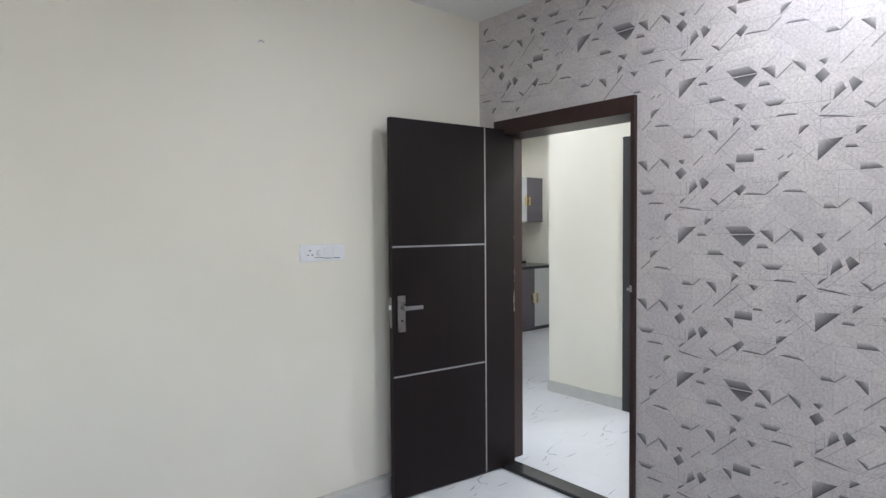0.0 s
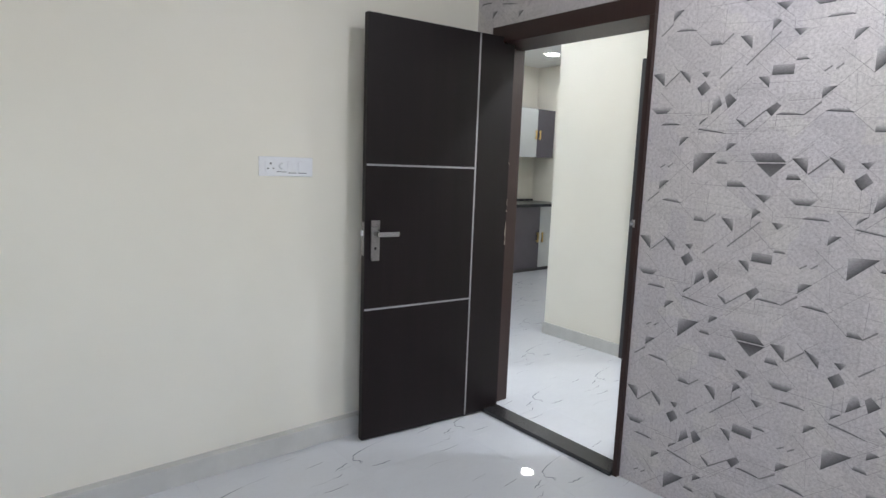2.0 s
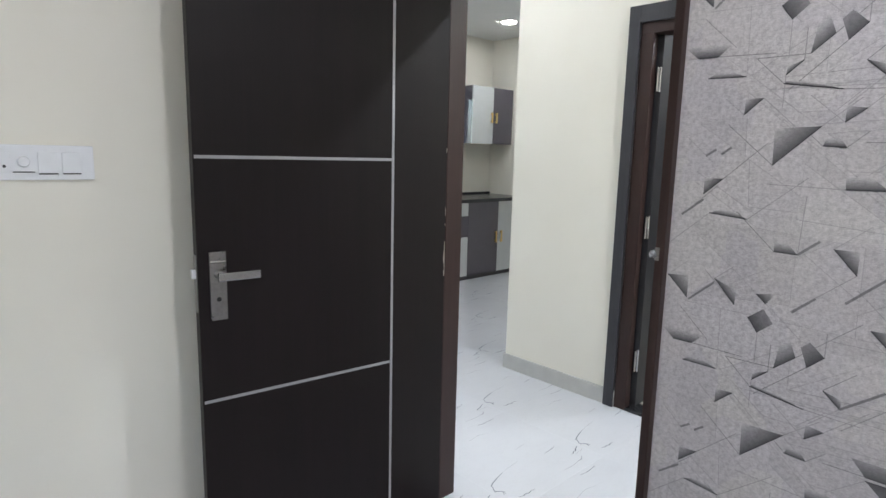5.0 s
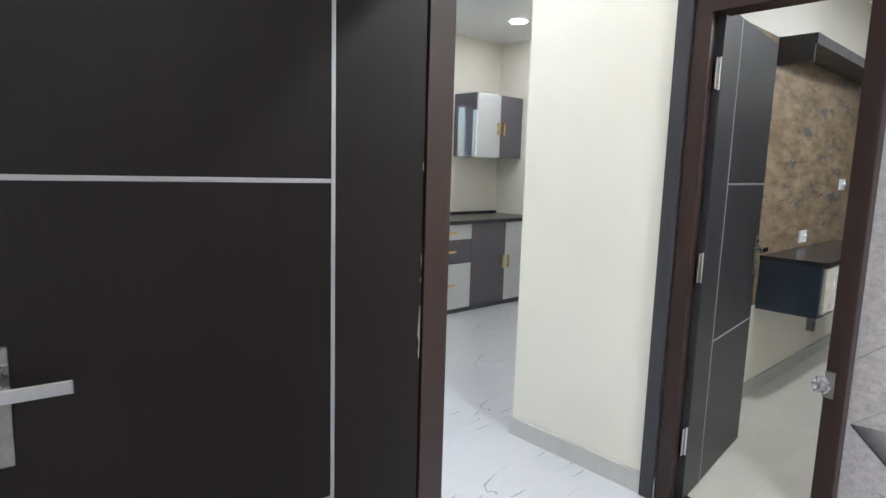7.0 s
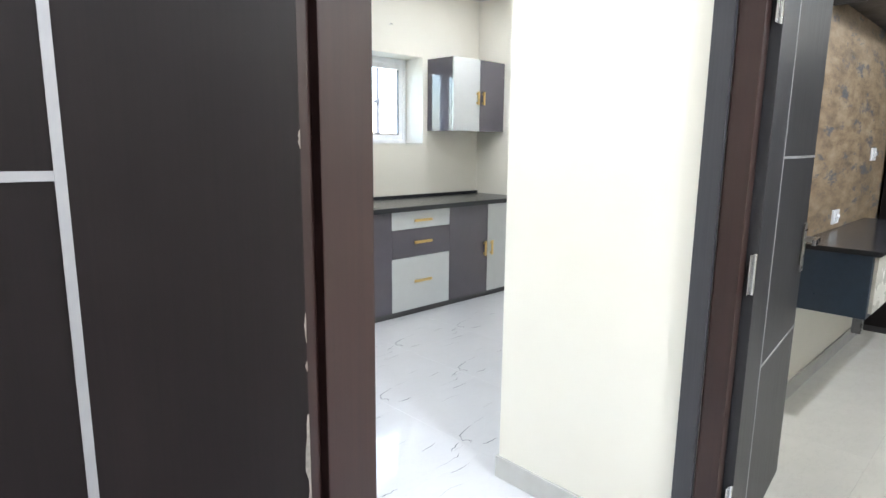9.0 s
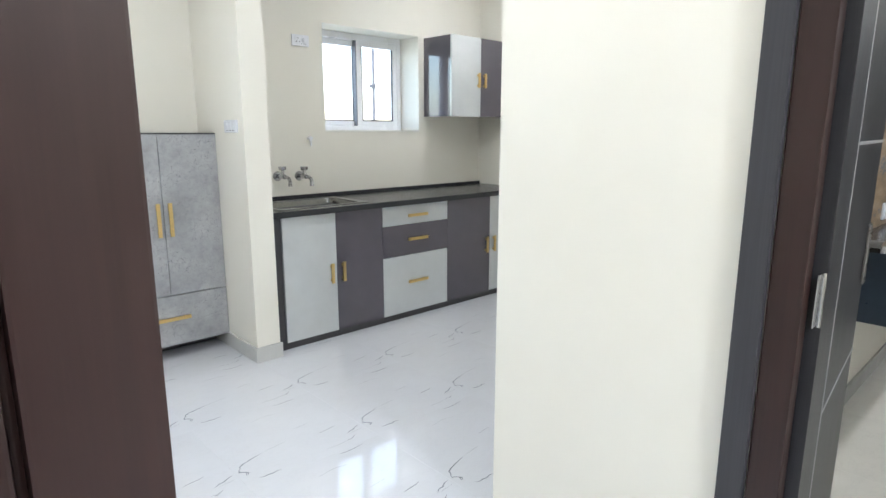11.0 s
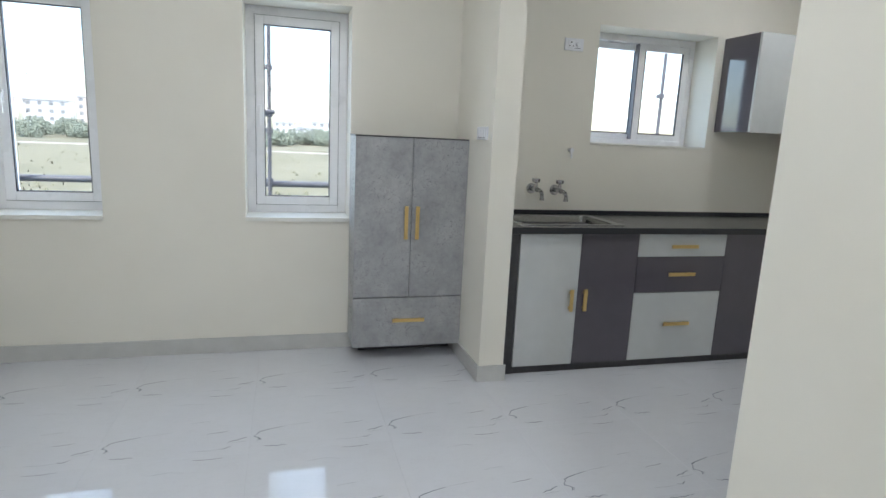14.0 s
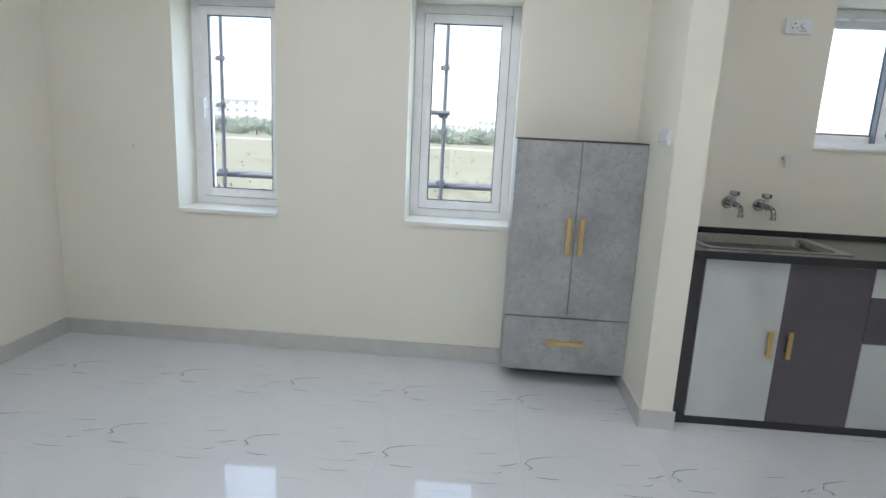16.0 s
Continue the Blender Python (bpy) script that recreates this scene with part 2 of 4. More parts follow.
def emitter(name, colour, strength):
    m, t, p = shade(name, (0.9, 0.9, 0.9), 0.4)
    p.inputs["Emission Color"].default_value = (*colour, 1)
    p.inputs["Emission Strength"].default_value = strength
    return m


LED = emitter("led_diffuser", (1.0, 0.98, 0.94), 9.0)


def window_glass():
    m, t, p = shade("window_glass", (0.95, 0.97, 0.97), 0.0)
    out = t.nodes["Material Output"]
    clear = t.nodes.new("ShaderNodeBsdfTransparent")
    clear.inputs[0].default_value = (0.93, 0.95, 0.95, 1)
    gloss = node(t, "ShaderNodeBsdfGlossy", Roughness=0.02)
    mix = t.nodes.new("ShaderNodeMixShader")
    mix.inputs[0].default_value = 0.05
    t.links.new(clear.outputs[0], mix.inputs[1])
    t.links.new(gloss.outputs[0], mix.inputs[2])
    t.links.new(mix.outputs[0], out.inputs[0])
    return m


GLASS = window_glass()
SPLASH = plain("dried_cement_splash", (0.05, 0.05, 0.05), 0.8)
FIELD, _t, _p = shade("dry_grass_field", (0.2, 0.19, 0.1), 0.95)
_w = where(_t, (1, 1, 1))
_c = ramp(_t, noisy(_t, _w, 0.12, 9, 0.75), (0.3, (0.085, 0.085, 0.05)), (0.5, (0.14, 0.134, 0.085)), (0.7, (0.20, 0.19, 0.145)))
_c = mixed(_t, _c, ramp(_t, noisy(_t, _w, 1.2, 6, 0.75), (0.35, 0.6), (0.6, 1.0)), 0.8, "MULTIPLY")
_t.links.new(_c, _p.inputs["Base Color"])
SAND = plain("pale_sand_track", (0.34, 0.32, 0.29), 0.95, 0, 0.2, 0.5)
# leaf green paled and greyed: distance haze is put into the colour
LEAVES = plain("hazed_foliage", (0.185, 0.215, 0.175), 0.9, 0, 0.25, 0.8)
SCRUB = plain("dry_scrub", (0.125, 0.125, 0.08), 0.95, 0, 0.4, 1.0)
BARK = plain("grey_bark", (0.12, 0.09, 0.07), 0.9)
FACADE = plain("pale_render_facade", (0.52, 0.525, 0.54), 0.9, 0, 0.1, 0.4)
FACADE_WARM = plain("ochre_render_facade", (0.50, 0.45, 0.42), 0.9, 0, 0.1, 0.4)
DARK_PANE = plain("dark_far_pane", (0.22, 0.23, 0.25), 0.3, 0, 0.2, 1.0, 0)

# ---- building blocks ----


def box(bm, x0, x1, y0, y1, z0, z1, bevel=0.0):
    m = Matrix.Translation(((x0 + x1) / 2, (y0 + y1) / 2, (z0 + z1) / 2)) @ Matrix.Diagonal((x1 - x0, y1 - y0, z1 - z0, 1))
    made = bmesh.ops.create_cube(bm, size=1.0, matrix=m)["verts"]
    if bevel:
        edges = list({e for v in made for e in v.link_edges})
        bmesh.ops.bevel(bm, geom=edges, offset=bevel, segments=2, profile=0.7, affect="EDGES")
    return bm


def tube(bm, a, b, r0, r1=None, n=14):
    """A round bar from a to b."""
    a, b = Vector(a), Vector(b)
    m = Matrix.Translation((a + b) / 2) @ (b - a).to_track_quat("Z", "Y").to_matrix().to_4x4()
    bmesh.ops.create_cone(bm, cap_ends=True, segments=n, radius1=r0, radius2=r0 if r1 is None else r1, depth=(b - a).length, matrix=m)
    return bm


def solid(*boxes, bevel=0.0):
    bm = bmesh.new()
    for b in boxes:
        box(bm, *b, bevel=bevel)
    return bm


def part(name, bm, material, parent=None, label="", smooth=False):
    mesh = bpy.data.meshes.new(name)
    bm.to_mesh(mesh)
    bm.free()
    mesh.materials.append(material)
    if smooth:
        mesh.polygons.foreach_set("use_smooth", [True] * len(mesh.polygons))
        mesh.set_sharp_from_angle(angle=radians(40))
    ob = new(name, mesh)
    ob.parent = parent
    if label:
        tagged(ob, label)
    return ob


def thing(name, m, label, category, group="", kind=""):
    ob = new(name)
    ob.empty_display_size = 0.1
    ob.matrix_world = m
    return tagged(ob, label, category, group, kind)


def structure(name, bm, material, label="", category=""):
    return tagged(part(name, bm, material), label, category, kind="structure")


# ---- large structure ----
T = 0.15
D1 = (1.715, 2.612, 2.0)      # bedroom doorway: clear from, to, head
D2 = (1.725, 2.555, 2.0)      # second doorway
F1, F2 = 0.022, 0.07          # members of the two frames

papered = structure("wall_papered", solid(
    (X_PAPER, X_HALL, BS, D1[0] - F1, 0, 2.9),
    (X_PAPER, X_HALL, D1[1] + F1, Y_BED, 0, 2.9),
    (X_PAPER, X_HALL, D1[0] - F1, D1[1] + F1, D1[2] + 0.085, 2.9)), PAPER,
    "silver-grey wallpaper printed with folded facets round the doorway", "wall")
# painted skin of the same wall on the hall's side
structure("wall_hall_west", solid(
    (X_HALL, X_HALL + 0.012, HS, D1[0] - F1, 0, 2.9), (X_HALL - T, X_HALL, HS, BS - 0.2, 0, 2.9),
    (X_HALL, X_HALL + 0.012, D1[1] + F1, Y_BED + T, 0, 2.9),
    (X_HALL, X_HALL + 0.012, D1[0] - F1, D1[1] + F1, D1[2] + 0.085, 2.9)), CREAM, "cream painted hall side of the bedroom wall", "wall")
structure("wall_bedroom_north", solid((BW - T, X_HALL, Y_BED, Y_BED + T, 0, 2.9)), CREAM, "plain cream painted bedroom wall", "wall")
structure("wall_bedroom_west", solid((BW - T, BW, BS, Y_BED, 0, 2.9)), CREAM, "plain cream painted bedroom wall", "wall")
structure("wall_bedroom_south", solid(
    (BW - T, -0.9, BS - 0.2, BS, 0, 2.9), (0.5, X_HALL, BS - 0.2, BS, 0, 2.9),
    (-0.9, 0.5, BS - 0.2, BS, 0, 0.9), (-0.9, 0.5, BS - 0.2, BS, 2.1, 2.9)), CREAM, "cream bedroom wall with a window opening", "wall")
structure("wall_hall_south", solid((X_HALL - T, X_CORR + 0.1, HS - 0.2, HS, 0, 2.9)), CREAM, "plain cream painted hall end wall", "wall")
structure("wall_corridor_east", solid(
    (X_CORR, X_CORR + 0.1, HS, D2[0] - F2, 0, 2.9),
    (X_CORR, X_CORR + 0.1, D2[1] + F2, Y_STUB, 0, 2.9),
    (X_CORR, X_CORR + 0.1, D2[0] - F2, D2[1] + F2, D2[2] + 0.055, 2.9)), CREAM, "bright cream corridor wall beside the second doorway", "wall")
structure("wall_kitchen_south", solid((X_CORR + 0.1, 8.35, 2.99, Y_STUB, 0, 2.9)), CREAM, "plain cream kitchen wall", "wall")
structure("wall_room_north", solid((X_CORR + 0.1, 8.35, 2.84, 2.99, 0, 2.9)), CREAM, "cream wall behind the television unit", "wall")
structure("wall_room_east", solid((8.2, 8.35, BS, 2.84, 0, 2.9)), CREAM, "plain cream far wall", "wall")
structure("wall_room_south", solid((X_CORR + 0.1, 8.35, BS - T, BS, 0, 2.9)), CREAM, "plain cream wall", "wall")
structure("wall_kitchen_east", solid((X_EAST, X_EAST + T, Y_STUB, Y_EXT, 0, 2.9)), CREAM, "cream kitchen side wall", "wall")
structure("wall_living_west", solid((X_WEST - T, X_WEST, Y_BED + T, Y_EXT, 0, 2.9)), CREAM, "plain cream living room wall", "wall")

W1, W2, W3 = (1.662, 2.275, 0.85, 2.115), (3.047, 3.667, 0.85, 2.115), (5.305, 6.235, 1.392, 2.165)


def pierced(x0, x1, y0, y1, z1, holes):
    """Boxes of a wall along x with openings (from, to, sill, head)."""
    boxes, at = [], x0
    for a, b, s, h in holes:
        boxes += [(at, a, y0, y1, 0, z1), (a, b, y0, y1, 0, s), (a, b, y0, y1, h, z1)]
        at = b
    return boxes + [(at, x1, y0, y1, 0, z1)]


structure("wall_windows", solid(*pierced(X_WEST, 4.35, Y_OUT, Y_EXT, 2.9, [W1, W2])), CREAM, "cream outer wall with two deep window openings", "wall")
structure("wall_kitchen_window", solid(*pierced(4.35, X_EAST, Y_OUT, Y_EXT, 2.9, [W3])), CREAM, "cream kitchen wall with a window over the counter", "wall")
structure("wall_partition", solid((4.35, 4.50, 5.415, Y_OUT, 0, 2.9)), CREAM, "cream wall stub between living room and kitchen", "wall")

structure("ceiling_bedroom", solid((BW - T, X_HALL, BS - 0.2, Y_BED + T, H_BED, H_BED + 0.12)), WHITE, "white painted ceiling", "ceiling")
structure("ceiling_living", solid((X_HALL - T, X_CORR + 0.1, HS - 0.2, BS - 0.2, H_LIV, H_LIV + 0.12), (X_HALL, 8.35, BS - 0.2, Y_BED + T, H_LIV, H_LIV + 0.12), (X_WEST - T, 8.35, Y_BED + T, Y_EXT, H_LIV, H_LIV + 0.12)), WHITE, "white painted ceiling", "ceiling")
structure("lower_storey", solid((X_HALL - T, X_CORR + 0.1, HS - 0.2, BS - 0.2, GROUND, -0.03), (BW - T, 8.35, BS - 0.2, Y_EXT, GROUND, -0.03)), FACADE, "rendered storey below the flat", "building")


def skirting(name, *runs):
    return structure(name, solid(*[(a, b, c, d, 0, 0.095) for a, b, c, d in runs], bevel=0.002), SKIRT, "polished grey tile skirting", "skirting")


S = 0.012
skirting("baseboard_bedroom", (BW, X_PAPER, Y_BED - 0.045, Y_BED), (BW, BW + S, BS, Y_BED - 0.045), (BW + S, X_PAPER, BS, BS + S))
skirting("baseboard_hall", (X_HALL + 0.012, X_HALL + 0.024, D1[1] + F1, Y_BED + T + S), (X_CORR - S, X_CORR, D2[1] + F2 + 0.001, Y_STUB + S), (X_CORR, X_EAST, Y_STUB, Y_STUB + S))
skirting("baseboard_living", (X_WEST, X_HALL + 0.012, Y_BED + T, Y_BED + T + S), (X_WEST, X_WEST + S, Y_BED + T + S, Y_OUT), (X_WEST + S, 4.35 - S, Y_OUT - S, Y_OUT),
         (4.35 - S, 4.35, 5.415 - S, Y_OUT), (4.35, 4.50 + S, 5.415 - S, 5.415))
skirting("baseboard_room", (X_CORR + 0.1, 8.2, 2.84 - S, 2.84))

# ---- doors ----


def chips(leaf):
    """Torn laminate along the hinge edge: ragged pale slivers of bare wood."""
    rng = random.Random(2)
    for z0, z1, wide in ((0.945, 1.072, 0.0075), (1.125, 1.138, 0.003), (1.16, 1.196, 0.003), (1.38, 1.40, 0.003)):
        bm = bmesh.new()
        n = 9
        near = [bm.verts.new((0.0025, -0.0006, z0 + (z1 - z0) * k / n)) for k in range(n + 1)]
        far = [bm.verts.new((0.0025 - wide * rng.uniform(0.35, 1.0) * math.sin(math.pi * (k + 0.4) / (n + 0.8)) ** 0.5, -0.0006, z0 + (z1 - z0) * k / n)) for k in range(n + 1)]
        for k in range(n):
            bm.faces.new((near[k], near[k + 1], far[k + 1], far[k]))
        bmesh.ops.solidify(bm, geom=bm.faces[:], thickness=0.0012)
        part("chipped_edge", bm, BARE_WOOD, leaf, "chipped pale wood edge")


def inlaid_door(name, m, flip, label, face):
    """A leaf of 0.84 by 2.02 m along local -x from its hinge; its inlaid face looks to local -y, the face behind is alike."""
    leaf = tagged(new(name), label, "door")
    leaf.matrix_world = m
    w, t = 0.84, 0.035
    part("leaf", solid((-w, 0.0 if flip else 0.003, 0, t, 0.01, 2.03), bevel=0.002), face, leaf)
    if not flip:
        chips(leaf)
    for z in (0.668, 1.356):
        part("inlay_strip", solid((-w + 0.004, -0.2235, -0.0016, 0.002, z - 0.0045, z + 0.0045), bevel=0.0007), ALUMINIUM, leaf, "bright metal inlay strip")
    part("inlay_strip", solid((-0.2235, -0.2145, -0.0016, 0.002, 0.012, 2.028), bevel=0.0007), ALUMINIUM, leaf, "bright metal inlay strip")
    bm = solid((-w + 0.03, -w + 0.075, -0.009, 0.0, 0.905, 1.098), bevel=0.003)
    handle = part("handle_plate", bm, STEEL, leaf, "brushed steel lever handle plate")
    bm = tube(bmesh.new(), (-w + 0.052, -0.009, 1.035), (-w + 0.052, -0.045, 1.035), 0.012)
    part("spindle_collar", bm, STEEL, handle, smooth=True)
    part("lever", solid((-w + 0.04, -w + 0.155, -0.058, -0.044, 1.024, 1.047), bevel=0.003), CHROME, handle, "flat steel lever")
    part("keyhole", tube(bmesh.new(), (-w + 0.052, -0.0075, 0.965), (-w + 0.052, -0.0098, 0.965), 0.0065), HOLE, handle)
    part("plate_ridge", solid((-w + 0.031, -w + 0.074, -0.011, -0.008, 1.068, 1.074), bevel=0.001), CHROME, handle)
    part("latch_face", solid((-w - 0.002, -w, 0.006, 0.029, 0.93, 1.09), bevel=0.0005), STEEL, leaf, "steel latch plate")
    part("latch_bolt", solid((-w - 0.012, -w - 0.001, 0.010, 0.024, 1.025, 1.05), bevel=0.002), PLASTIC, leaf)
    if flip:
        leaf.scale = (-1, 1, 1)
    return leaf


inlaid_door("bedroom_door", pose(2.848, 2.541, 0, 0, 0, -6.2), False, "open dark wenge door with bright inlay strips and steel handle", WENGE)
inlaid_door("second_door", pose(4.335, 2.530, 0, 0, 0, 6.2), True, "open dark wenge door with bright inlay strips, room light in its grey", WENGE_LIT)
for z in (0.28, 1.02, 1.78):
    h = thing("door_hinge", pose(4.318, 2.551, z), "bright steel butt hinge on the second door", "hinge", "second door hinges")
    part("flap", solid((-0.012, 0.016, -0.012, -0.009, -0.06, 0.06), bevel=0.001), CHROME, h)
    part("knuckle", tube(bmesh.new(), (0.017, -0.014, -0.062), (0.017, -0.014, 0.062), 0.006), CHROME, h, smooth=True)

f = tagged(new("door_frame_1"), "dark brown enamelled door frame in the papered wall", "door frame", kind="structure")
a, b, hd = D1
part("jamb", solid((2.775, 2.914, b + 0.010, b + F1, 0, hd), (2.921, X_HALL + 0.014, b, b + F1, 0, hd), (2.914, 2.921, b + 0.018, b + F1, 0, hd), bevel=0.003), FRAME_BROWN, f)
part("jamb", solid((2.775, X_HALL + 0.014, a - F1, a, 0, hd), bevel=0.003), FRAME_BROWN, f)
part("head", solid((2.775, X_HALL + 0.014, a - F1, b + F1, hd, hd + 0.085), bevel=0.003), FRAME_BROWN, f)
structure("threshold_1", solid((2.757, 2.865, a, b + 0.01, 0, 0.022), bevel=0.003), THRESHOLD, "black granite threshold", "threshold")
keep = thing("strike_keep", pose(2.775, a - 0.003, 1.15), "strike plate wrapped in crumpled clear film on the jamb", "strike plate")
part("plate", solid((-0.003, 0.0, -0.008, 0.003, -0.016, 0.016), bevel=0.001), STEEL, keep)
bm = bmesh.new()
bmesh.ops.create_icosphere(bm, subdivisions=3, radius=0.013)
for v in bm.verts:
    v.co = Vector((v.co.x * 0.6 - 0.010, v.co.y * 0.7 + 0.004, v.co.z * 0.65)) + noise.noise_vector(v.co * 120) * 0.005
part("film_wrap", bm, FILM, keep, "crumpled clear film")

f = tagged(new("door_frame_2"), "brown door frame with charcoal architrave", "door frame", kind="structure")
a, b, hd = D2
for y0, y1, ya, yb in ((b, b + F2, b + 0.072, b + 0.132), (a - F2, a, a - 0.132, a - 0.072)):
    part("jamb", solid((X_CORR - 0.006, X_CORR + 0.04, min(y0, y1), max(y0, y1), 0, hd), (X_CORR + 0.04, X_CORR + 0.106, y0 + (0.014 if y0 == b else 0), y1 - (0.014 if y0 != b else 0), 0, hd), bevel=0.003), FRAME_BROWN, f)
    part("architrave", solid((X_CORR - 0.022, X_CORR - 0.0005, ya, yb, 0, hd + 0.14), bevel=0.003), ARCHITRAVE, f, "charcoal laminated architrave")
part("head", solid((X_CORR - 0.006, X_CORR + 0.106, a - F2, b + F2, hd, hd + 0.055), bevel=0.003), FRAME_BROWN, f)
part("architrave", solid((X_CORR - 0.0215, X_CORR - 0.0005, a - 0.072, b + 0.072, hd + 0.055, hd + 0.14), bevel=0.003), ARCHITRAVE, f, "charcoal laminated architrave")
structure("threshold_2", solid((X_CORR - 0.006, X_CORR + 0.106, a, b, 0, 0.018), bevel=0.003), THRESHOLD, "black granite threshold", "threshold")

# ---- windows ----


def casement(name, hole, label):
    """An inward-recessed uPVC casement: fixed frame, one sash, a handle, a painted sill."""
    x0, x1, z0, z1 = hole
    y = 6.335
    w = tagged(new(name), label, "window", kind="structure")
    part("sill", solid((x0, x1, Y_OUT - 0.012, y, z0 - 0.022, z0 + 0.003), bevel=0.003), TRIM, w, "white painted window sill")
    d = 0.052
    for q in ((x0, x0 + d, z0 + 0.003, z1), (x1 - d, x1, z0 + 0.003, z1), (x0 + d, x1 - d, z0 + 0.003, z0 + d), (x0 + d, x1 - d, z1 - d, z1)):
        part("frame", solid((q[0], q[1], y, y + 0.07, q[2], q[3]), bevel=0.004), UPVC, w)
    a, b, s, h = x0 + d + 0.003, x1 - d - 0.003, z0 + d + 0.003, z1 - d - 0.003
    e = 0.052
    sash = part("sash", solid((a, a + e, y - 0.014, y + 0.05, s, h), (b - e, b, y - 0.014, y + 0.05, s, h), (a + e, b - e, y - 0.014, y + 0.05, s, s + e), (a + e, b - e, y - 0.014, y + 0.05, h - e, h), bevel=0.005), UPVC, w)
    pane = part("pane", solid((a + e - 0.006, b - e + 0.006, y + 0.018, y + 0.024, s + e - 0.006, h - e + 0.006)), GLASS, sash, "slightly dirty clear pane")
    pane.visible_shadow = False
    g = 0.006
    part("gasket", solid((a + e, a + e + g, y - 0.008, y + 0.014, s + e, h - e), (b - e - g, b - e, y - 0.008, y + 0.014, s + e, h - e),
                         (a + e, b - e, y - 0.008, y + 0.014, s + e, s + e + g), (a + e, b - e, y - 0.008, y + 0.014, h - e - g, h - e)), GASKET, sash)
    q = 0.003
    part("seal", solid((a - q, a, y - 0.004, y + 0.004, s - q, h + q), (b, b + q, y - 0.004, y + 0.004, s - q, h + q),
                       (a, b, y - 0.004, y + 0.004, s - q, s), (a, b, y - 0.004, y + 0.004, h, h + q)), SEAL_OR_SHADOW, w)
    zm = (z0 + z1) / 2
    hnd = part("handle", solid((a + 0.014, a + 0.036, y - 0.026, y - 0.013, zm - 0.03, zm + 0.045), (a + 0.017, a + 0.033, y - 0.044, y - 0.030, zm - 0.085, zm + 0.03), bevel=0.003), UPVC, sash, "white window handle")
    part("handle_neck", tube(bmesh.new(), (a + 0.025, y - 0.028, zm + 0.015), (a + 0.025, y - 0.036, zm + 0.015), 0.008), UPVC, hnd)
    # cement splashes dried on the outside of the glass
    rng = random.Random(name)
    bm = bmesh.new()
    for _ in range(26):
        x, z = rng.uniform(a + e, a + e + 0.11) if rng.random() < 0.6 else rng.uniform(a + e, b - e), s + e + rng.random() ** 2.2 * (h - s - 2 * e)
        r = rng.uniform(0.0015, 0.005)
        q = [bm.verts.new((x + r * math.cos(k) * rng.uniform(0.6, 1.2), y + 0.0252, z + r * rng.uniform(0.8, 3.2) * math.sin(k))) for k in (0, 1.05, 2.1, 3.14, 4.2, 5.24)]
        bm.faces.new(q)
    part("splash", bm, SPLASH, sash, "dark cement splashes")
    return w


casement("window_1", W1, "white framed casement window looking on a field")
casement("window_2", W2, "white framed casement window beside the grey cabinet")

w = tagged(new("window_3"), "white sliding two-panel kitchen window", "window", kind="structure")
x0, x1, z0, z1 = W3
y = 6.335
part("sill", solid((x0, x1, Y_OUT - 0.006, y, z0 - 0.010, z0 + 0.003), bevel=0.002), TRIM, w)
for q in ((x0, x0 + 0.04, z0 + 0.003, z1), (x1 - 0.04, x1, z0 + 0.003, z1), (x0 + 0.04, x1 - 0.04, z0 + 0.003, z0 + 0.04), (x0 + 0.04, x1 - 0.04, z1 - 0.05, z1)):
    part("frame", solid((q[0], q[1], y, y + 0.1, q[2], q[3]), bevel=0.004), UPVC, w)
for a, b, dy in ((x0 + 0.03, 5.825, 0.052), (5.775, x1 - 0.035, 0.006)):
    e, s, h = 0.05, z0 + 0.03, z1 - 0.045
    sash = part("sash", solid((a, a + e, y + dy, y + dy + 0.032, s, h), (b - e, b, y + dy, y + dy + 0.032, s, h), (a + e, b - e, y + dy, y + dy + 0.032, s, s + e), (a + e, b - e, y + dy, y + dy + 0.032, h - e, h), bevel=0.003), UPVC, w)
    pane = part("pane", solid((a + e - 0.005, b - e + 0.005, y + dy + 0.013, y + dy + 0.018, s + e - 0.005, h - e + 0.005)), GLASS, sash)
    pane.visible_shadow = False
    g = 0.009
    part("gasket", solid((a + e, a + e + g, y + dy + 0.002, y + dy + 0.012, s + e, h - e), (b - e - g, b - e, y + dy + 0.002, y + dy + 0.012, s + e, h - e), (a + e, b - e, y + dy + 0.002, y + dy + 0.012, s + e, s + e + g)), GASKET, sash)
# the meeting stile's shadow, drawn as a thin dark strip
part("interlock", solid((5.768, 5.776, y + 0.008, y + 0.05, z0 + 0.035, z1 - 0.05)), SEAL_OR_SHADOW, w, "dark strip for the shadow at the meeting stile")
# unseen window, assumed as the way in for the bedroom's daylight
w = tagged(new("window_4"), "white framed bedroom window, unseen, assumed in the south wall", "window", kind="structure")
for q in ((-0.9, -0.85, 0.9, 2.1), (0.45, 0.5, 0.9, 2.1), (-0.85, 0.45, 0.9, 0.95), (-0.85, 0.45, 2.05, 2.1), (-0.225, -0.175, 0.95, 2.05)):
    part("frame", solid((q[0], q[1], BS - 0.15, BS - 0.09, q[2], q[3]), bevel=0.004), UPVC, w)

